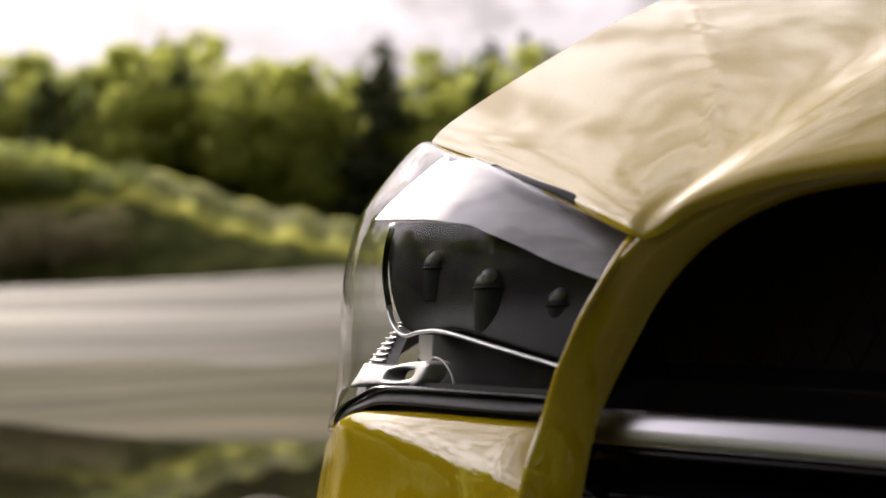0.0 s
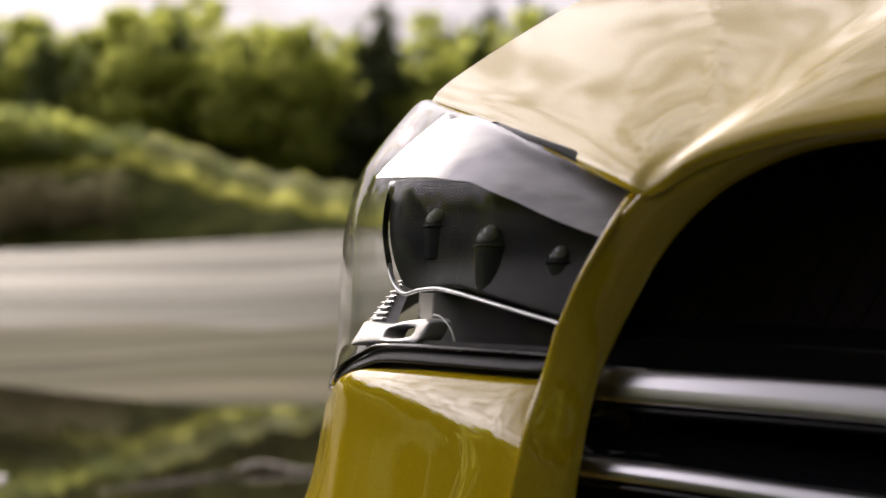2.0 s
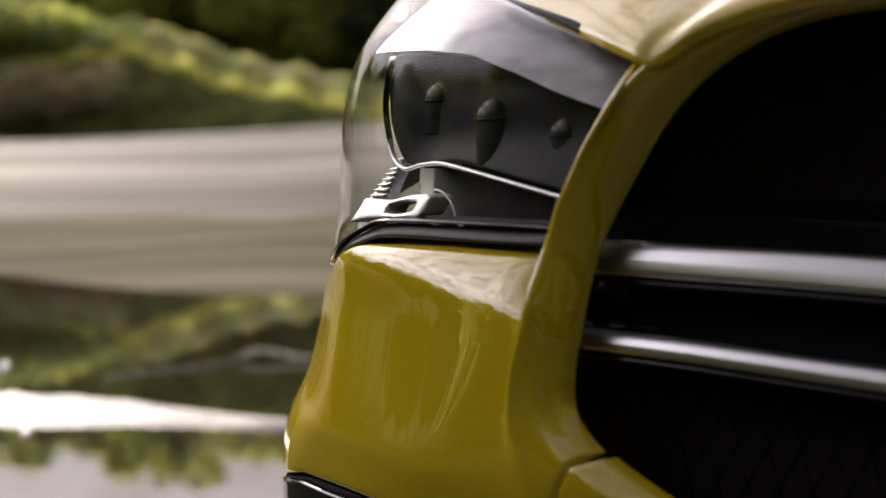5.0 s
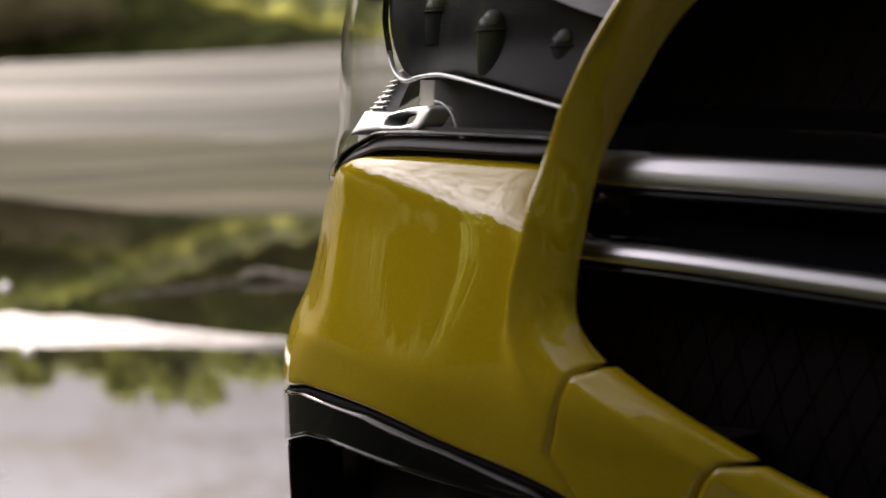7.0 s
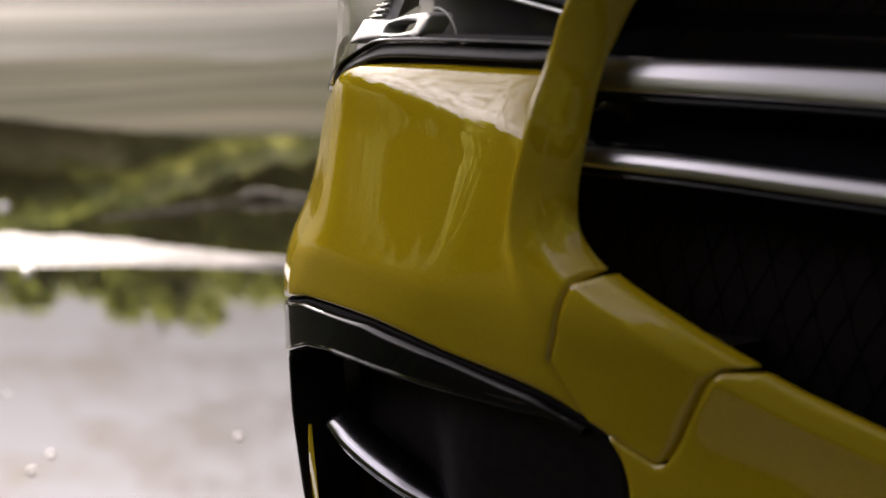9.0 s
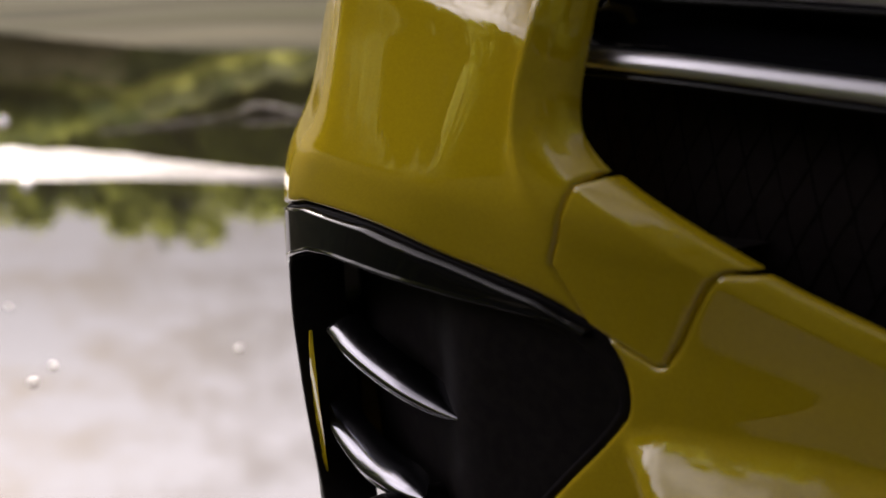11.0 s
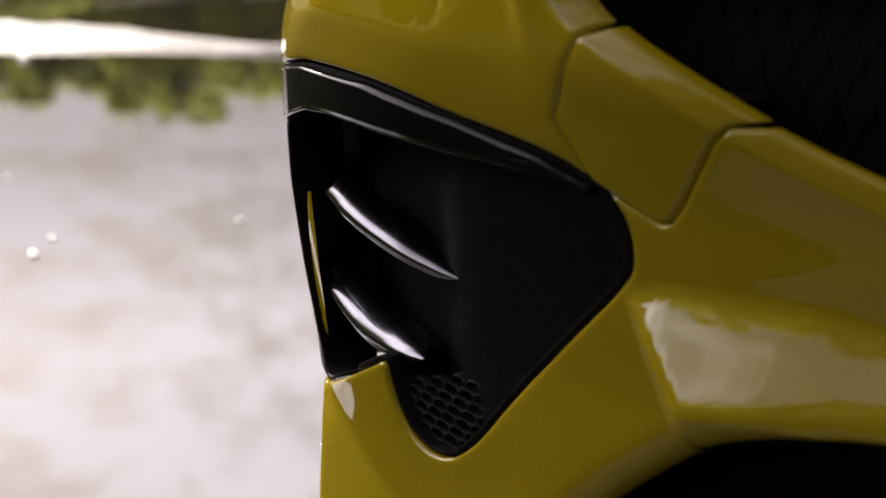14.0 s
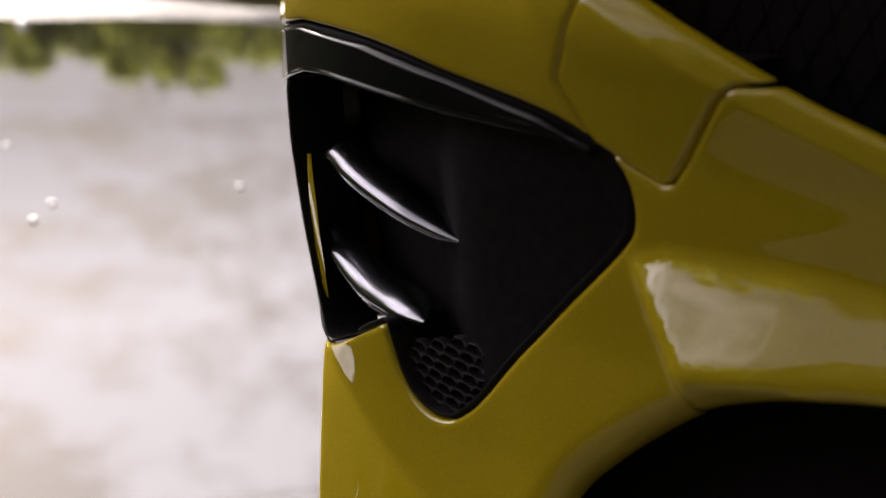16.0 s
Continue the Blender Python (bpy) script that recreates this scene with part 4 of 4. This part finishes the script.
def build_headlamp():
    top = [(-0.0189, 0.7330), (0.0501, 0.7150), (0.0973, 0.6965), (0.1211, 0.6850), (0.1440, 0.6700)]
    right = [(0.1400, 0.6456), (0.1260, 0.6108), (0.1200, 0.5975)]
    bottom = [(0.0321, 0.5985), (-0.0150, 0.5975), (-0.0300, 0.5955), (-0.0596, 0.5875), (-0.0789, 0.5795), (-0.105, 0.572), (-0.16, 0.566), (-0.25, 0.575), (-0.29, 0.60)]
    left = [(-0.30, 0.65), (-0.27, 0.71), (-0.16, 0.745), (-0.07, 0.745)]
    outline = np.vstack([spline(top, 8), spline(right, 6), spline(bottom, 6), spline(left, 6)])
    lean = 0.90

    def back(z):
        return np.clip(np.asarray(z) - 0.598, 0, 0.07) * lean

    lamp = part("headlamp", sheet([place(np.linspace(-0.085, 0.110, 40), np.full(40, z), -0.085) for z in np.linspace(0.57, 0.76, 16)]), BLACK, car, "clear headlamp with dark bezel and chrome trim")
    part("lens_cover", panel(outline, (), lambda s, z: 0 * s + 0.0015, 0.004, 0.006, 0.0035), GLASS, lamp, "clear glossy plastic cover").visible_shadow = False
    # tube added along the pillar's edge, round so that it catches a highlight
    edge = spline([(0.0900, 0.6715, 0.6735), (0.0806, 0.6650, 0.6612), (0.0726, 0.6668, 0.6483), (0.0640, 0.6712, 0.6326), (0.0564, 0.6752, 0.6146), (0.0522, 0.6772, 0.6015)], 8)
    part("edge_highlight_tube", tube(edge, np.linspace(0.0025, 0.0014, len(edge)), 12), PAINT, car, "yellow paint tube added to catch a highlight beside the headlamp")
    # dark bezel with the three projectors
    mask = np.vstack([spline([(-0.0916, 0.6965), (-0.04, 0.6930), (0.007, 0.6886), (0.0497, 0.6826), (0.0855, 0.6690), (0.108, 0.6592), (0.1160, 0.6500)], 6), spline([(0.112, 0.628), (0.1042, 0.6125)], 4),
                      spline([(0.0627, 0.6217), (0.0225, 0.6293), (-0.005, 0.6290), (-0.0191, 0.6275), (-0.036, 0.6347), (-0.0577, 0.6682)], 6)])
    part("bezel", panel(mask, (), lambda s, z: -0.019 - 0.013 * smooth01((z - 0.60) / 0.05) * smooth01((0.70 - z) / 0.03) * smooth01((s + 0.050) / 0.05), 0.002, 0.03, 0.005), BEZEL, lamp, "dark glossy bezel")
    # three projector modules: upright barrels with a domed glass cap
    for s, z, r, drop in ((-0.012, 0.6655, 0.0110, 0.016), (0.042, 0.6525, 0.0120, 0.022), (0.088, 0.6425, 0.0095, 0.026)):
        bm = bmesh.new()
        bmesh.ops.create_uvsphere(bm, u_segments=24, v_segments=16, radius=r)
        for v in bm.verts:
            v.co.x *= 1.25
            if v.co.z < -1e-5:
                wide = 1 / max(math.sqrt(max(1 - (v.co.z / r)**2, 0)), 0.45)
                v.co = (v.co.x * wide, v.co.y * wide, v.co.z * 0.35 - drop)
        c = place(s, z, -0.040)
        bmesh.ops.translate(bm, verts=bm.verts, vec=Vector(c))
        part("projector", bm, LENS, lamp, "dark glossy projector module")
        # pale ball at the dome's upper left, put there as its highlight
        bm = bmesh.new()
        bmesh.ops.create_uvsphere(bm, u_segments=16, v_segments=10, radius=r * 0.40)
        bmesh.ops.translate(bm, verts=bm.verts, vec=Vector(c + np.array([-0.55 * r, -0.62 * r, 0.42 * r])))
        part("projector_highlight", bm, DOME_GLINT, lamp, "small grey ball standing in for the dome's highlight")
        for dz in (-0.001,):
            ring = [c + np.array([1.30 * r * math.cos(w), 1.05 * r * math.sin(w), dz]) for w in np.linspace(math.pi, 2 * math.pi, 13)]
            part("projector_ring", tube(ring, 0.0007, 8), BEZEL, lamp)
    trim = spline([(-0.060, 0.690), (-0.0577, 0.6682), (-0.046, 0.6470), (-0.036, 0.6340), (-0.0191, 0.6268), (0.0000, 0.6285), (0.0225, 0.6287), (0.0627, 0.6210), (0.1042, 0.6112), (0.125, 0.606)], 8)
    part("trim", bar_on(trim[18:], 0.0011, 0.0016, -0.017), BRIGHT, lamp, "thin chrome trim line")
    part("bezel_edge", bar_on(trim[:20], 0.0010, 0.002, -0.017), BEZEL, lamp)
    # dark floor below the trim
    floor_line = np.stack([np.linspace(-0.055, 0.098, 28), np.full(28, 0.6)], 1)
    part("lower_bowl", sheet([place(floor_line[:, 0], floor_line[:, 1] - 0.004, -0.010), place(floor_line[:, 0], floor_line[:, 1] + 0.0, -0.040), place(floor_line[:, 0], floor_line[:, 1] + 0.05, -0.042)]), SATIN, lamp)
    # silver bowl that wraps round the outer end, and its upper shelf
    s, z = np.meshgrid(np.linspace(-0.190, -0.050, 28), np.linspace(0.590, 0.660, 26))
    part("reflector_bowl", sheet(place(s - 1.75 * back(z), z, -0.014 - back(z))), FROST, lamp, "bright silver reflector")
    s, q = np.meshgrid(np.linspace(-0.09, 0.15, 40), np.linspace(0, 1, 6))
    zt = np.interp(s, [-0.09, 0.007, 0.0497, 0.0855, 0.108, 0.15], [0.698, 0.690, 0.684, 0.671, 0.661, 0.645])
    zu = np.interp(s, [-0.09, -0.02, 0.05, 0.0973, 0.121, 0.15], [0.742, 0.731, 0.713, 0.695, 0.683, 0.667])
    part("upper_shelf", sheet(place(s, zt + (zu - zt) * q, -0.009 - 0.016 * q)), SHELF, lamp, "pale silver upper shelf")
    s, z = np.meshgrid(np.linspace(-0.075, 0.02, 10), np.linspace(0.575, 0.665, 8))
    part("liner", sheet(place(s, z, -0.062)), BLACK, lamp)
    # ribs of the side reflector
    for k in range(11):
        zz = 0.6125 + k * 0.0033
        a0, a1 = -0.080 + 0.0022 * k, -0.036 + 0.0004 * k
        line = np.stack([np.linspace(a0, a1, 8), np.full(8, zz)], 1)
        part("rib", bar_on(line - [1.75 * float(back(zz)), 0], 0.0006, 0.0016, -0.0065 - float(back(zz))), SILVER, lamp, "thin grey rib")
    side = np.vstack([spline([(-0.104, 0.606), (-0.092, 0.628), (-0.074, 0.648)], 5), spline([(-0.058, 0.645), (-0.042, 0.628), (-0.036, 0.606)], 5)])
    side[:, 0] -= 1.75 * back(side[:, 1])
    part("rib_plate", panel(side, (), lambda s, z: -0.008 - back(z), 0.002, 0.006, 0.004), FROST, lamp)
    clip = np.vstack([spline([(-0.091, 0.611), (-0.050, 0.610), (-0.030, 0.6095), (-0.010, 0.6120), (0.010, 0.6130)], 5), spline([(0.0165, 0.6110), (0.0160, 0.6010), (0.005, 0.6000), (-0.025, 0.5995), (-0.060, 0.5985), (-0.083, 0.5965)], 5)])
    part("clip", panel(clip, [spline([(-0.028, 0.6070), (0.004, 0.6080), (0.006, 0.6035), (-0.026, 0.6025)], 3, closed=True)], lambda s, z: -0.004 - 0.75 * (z - 0.598), 0.0018, 0.012, 0.003), FROST, lamp, "clear plastic clip")
    arc = [place(0.018 + 0.020 * math.sin(w), 0.596 + 0.019 * math.cos(w), -0.015) for w in np.linspace(0, 1.5, 14)]
    part("wire", tube(arc, 0.0007, 6), CLEAR, lamp)
    # closed tray added under the lamp to block stray sunlight
    ts = np.linspace(-0.30, 0.095, 40)
    part("sun_block_tray", sheet([place(ts, np.full(40, 0.590), -0.020), place(ts, np.full(40, 0.572), -0.05), place(ts, np.full(40, 0.572), -0.30)]), BLACK, lamp)
    # rubber seal along the foot of the lamp
    foot = spline([(0.125, 0.5905), (0.1111, 0.5915), (0.0321, 0.5935), (-0.0150, 0.5930), (-0.0300, 0.5905), (-0.0560, 0.5835), (-0.0770, 0.5762), (-0.105, 0.568)], 8)
    part("seal", bar_on(foot, 0.0042, 0.004, -0.006), RUBBER, lamp, "black rubber seal")
    part("seal_base", sheet([place(foot[:, 0], foot[:, 1] + 0.008, -0.010), place(foot[:, 0], foot[:, 1] - 0.002, -0.009), place(foot[:, 0], foot[:, 1] - 0.014, -0.016)]), BLACK, lamp)
    part("seal_lip", bar_on(foot + [0, 0.0050], 0.0012, 0.003, -0.001), GLOSS, lamp)
    seam = spline([(0.045, 0.7165), (0.0973, 0.6985), (0.1211, 0.6875), (0.150, 0.673)], 8)
    part("upper_seal", bar_on(seam, np.linspace(0.0006, 0.0040, len(seam)), 0.002, -0.011), RUBBER, lamp)


build_headlamp()


def build_fog_lamp():
    inner = spline([(-0.128, 0.395), (-0.120, 0.408), (-0.1025, 0.4140), (-0.0552, 0.4262), (-0.0240, 0.4296), (0.0115, 0.4302), (0.0512, 0.4297), (0.083, 0.4283), (0.12, 0.4255), (0.150, 0.4205), (0.167, 0.4110), (0.1760, 0.4015), (0.1765, 0.3885), (0.1495, 0.3533),
                    (0.1160, 0.3140), (0.0925, 0.2862), (0.0765, 0.2715), (0.0660, 0.2650), (0.0540, 0.2636), (0.0455, 0.2660), (0.0380, 0.2705), (0.0298, 0.2815), (0.0254, 0.2940), (0.0215, 0.3045), (0.0050, 0.2988), (-0.0290, 0.2812), (-0.0700, 0.2620), (-0.098, 0.2515), (-0.110, 0.265), (-0.118, 0.33)], 6, closed=True)
    frame_ = part("fog_lamp", panel(FOG, [inner], lambda s, z: -0.002 - 0.016 * smooth01((0.290 - z) / 0.03) * smooth01((0.0 - s) / 0.02) * smooth01((s + 0.085) / 0.02), 0.0018, 0.035, 0.004), SATIN, car, "gloss black fog lamp housing with curved slats")
    s, z = np.meshgrid(np.linspace(0, 1, 66), np.linspace(0.235, 0.46, 44))
    s = -0.31 + s * (0.31 + np.interp(z, [0.235, 0.26, 0.30, 0.36, 0.40, 0.46], [0.070, 0.088, 0.130, 0.172, 0.186, 0.186]))
    part("recess", sheet(place(s, z, -0.055 + 0.049 * smooth01((s + 0.02) / 0.13))), SATIN, frame_)
    wall = [place(-0.20 + 0 * z1, z1, -0.02) for z1 in (np.linspace(0.22, 0.46, 12),)][0]
    part("recess_side", sheet([wall, wall + np.array([0.18, 0.02, 0])]), GLOSS, frame_)
    # hidden sheet over the recess, added to stop sunlight leaking onto the slats
    rs = np.linspace(-0.31, 0.185, 50)
    part("sun_block_roof", sheet([place(rs, np.full(50, 0.458), -0.012), place(rs, np.full(50, 0.462), -0.12)]), BLACK, frame_)
    # edge of the body that shows inside the outer frame
    ez = np.linspace(0.270, 0.372, 16)
    mid = np.interp(ez, [0.270, 0.300, 0.34, 0.372], [-0.114, -0.110, -0.101, -0.086])
    wide = np.interp(ez, [0.270, 0.300, 0.34, 0.372], [0.002, 0.013, 0.012, 0.001])
    part("inner_edge", sheet([place(mid - wide, ez, -0.008), place(mid, ez, -0.006), place(mid + wide, ez, -0.008)]), PAINT, frame_, "yellow inner edge of the body")
    # visor: a flat dark face between a rolled upper edge and a thin lower rim
    vs = np.linspace(-0.19, 0.165, 70)
    v1 = np.interp(vs, [-0.205, -0.15, -0.0939, -0.0646, 0.0186, 0.0503, 0.0883, 0.1378, 0.1655], [0.4205, 0.4355, 0.4452, 0.4500, 0.4522, 0.4492, 0.4442, 0.4355, 0.4250])
    v2 = np.interp(vs, [-0.205, -0.15, -0.1025, -0.0552, -0.024, 0.0115, 0.0512, 0.083, 0.12, 0.15, 0.165], [0.390, 0.400, 0.4150, 0.4275, 0.4308, 0.4314, 0.4309, 0.4300, 0.4290, 0.4275, 0.4232])
    ev = np.interp(vs, [-0.2, 0.0, 0.05, 0.09, 0.15], [0.0014, 0.0016, 0.003, 0.0065, 0.0010])
    og = smooth01((vs + 0.150) / 0.075)
    rows = [place(vs, v1 + 0.0004, -0.004), place(vs, v1, 0.0004 * og), place(vs, v1 - 0.3 * ev, 0.0020 * og), place(vs, v1 - 0.7 * ev, 0.0031 * og), place(vs, v1 - ev, 0.0034 * og), place(vs, v1 - ev - 0.0006, 0.0034 * og), place(vs, v1 - ev - 0.0013, 0.00335 * og)]
    rows += [place(vs, v2 + 0.0034, 0.0027 * og), place(vs, v2 + 0.0022, 0.0026 * og), place(vs, v2 + 0.0017, 0.0027 * og), place(vs, v2 + 0.0010, 0.0036 * og), place(vs, v2 + 0.0002, 0.0038 * og), place(vs, v2 - 0.0006, 0.0024 * og), place(vs, v2 - 0.0008, 0.001 * og), place(vs, v2 - 0.0008, -0.03)]
    part("visor", sheet(rows), GLOSS, frame_, "gloss black visor")
    # slats: bright rounded nose over a thin edge line, dark back running up into the recess
    slat_a = [place(*q) for q in [(-0.0810, 0.3668, -0.02), (-0.0795, 0.3666, -0.02), (-0.0444, 0.3614, -0.02), (0.0141, 0.3569, -0.02), (0.0535, 0.3568, -0.018), (0.0739, 0.3598, -0.016)]]
    slat_b = [(-0.0703, 0.88, 0.3133), (-0.0652, 0.862, 0.3017), (-0.0497, 0.825, 0.2936), (-0.0318, 0.785, 0.2954), (-0.0204, 0.765, 0.2988), (-0.0126, 0.752, 0.3039)]
    for pts, tall in ((slat_a, [0.006, 0.016, 0.016, 0.012, 0.002]), (slat_b, [0.007, 0.017, 0.017, 0.013, 0.002])):
        line = spline(pts, 8)
        u = np.linspace(0, 1, len(line))
        tl = np.interp(u, np.linspace(0, 1, 41), spline(np.stack([[0, 0.3, 0.55, 0.8, 1], tall], 1), 10)[:, 1])[:, None]
        th = np.minimum(tl, 0.014)
        up3, out3 = np.array([[0, 0, 1.0]]), np.array([[N_DIR[0], N_DIR[1], 0]])
        rows = [line + up3 * 0.002 * th / 0.014 - out3 * 0.014]
        for hz, ho in ((-0.03, -0.25), (-0.03, 0.02), (0.0, 0.10), (0.04, 0.08), (0.06, -0.04), (0.09, -0.04), (0.14, 0.14), (0.24, 0.28), (0.36, 0.34), (0.50, 0.28), (0.65, 0.10), (0.80, -0.22), (0.92, -0.62), (1.0, -1.1)):
            rows.append(line + up3 * hz * tl + out3 * ho * th)
        part("slat", sheet(rows, True), SMOKED, frame_, "curved smoked chrome slat")
    # honeycomb insert at the foot
    for r in range(9):
        for c in range(9):
            s0, z0 = 0.012 + c * 0.0112 + (r % 2) * 0.0056, 0.262 + r * 0.0062
            if not inside(np.array([[s0, z0]]), FOG)[0] or s0 > 0.092 or z0 > 0.290 + 0.3 * (s0 - 0.02):
                continue
            hexa = [(s0 + 0.0060 * math.cos(w), z0 + 0.0040 * math.sin(w)) for w in np.linspace(0, 2 * math.pi, 7)]
            part("mesh_cell", bar_on(np.array(hexa), 0.0007, 0.0030, -0.012), BLACK, frame_)


build_fog_lamp()


def build_wheel():
    axis = Matrix.Rotation(math.atan2(-0.24, 0.97), 4, "Z") @ Matrix.Rotation(radians(90), 4, "Y")
    spot = Matrix.Translation((0.25, 1.70, 0.28)) @ axis
    bm = bmesh.new()
    bmesh.ops.create_cone(bm, cap_ends=True, segments=48, radius1=0.33, radius2=0.33, depth=0.20)
    bmesh.ops.bevel(bm, geom=[e for e in bm.edges if len(e.link_faces) == 2 and abs(e.calc_face_angle(0)) > 1], offset=0.03, segments=3, affect="EDGES")
    bmesh.ops.transform(bm, matrix=spot, verts=bm.verts)
    wheel = part("wheel", bm, TYRE, car)
    bm = bmesh.new()
    bmesh.ops.create_cone(bm, cap_ends=True, segments=40, radius1=0.21, radius2=0.19, depth=0.215)
    bmesh.ops.transform(bm, matrix=spot, verts=bm.verts)
    part("rim", bm, CHROME, wheel)


build_wheel()
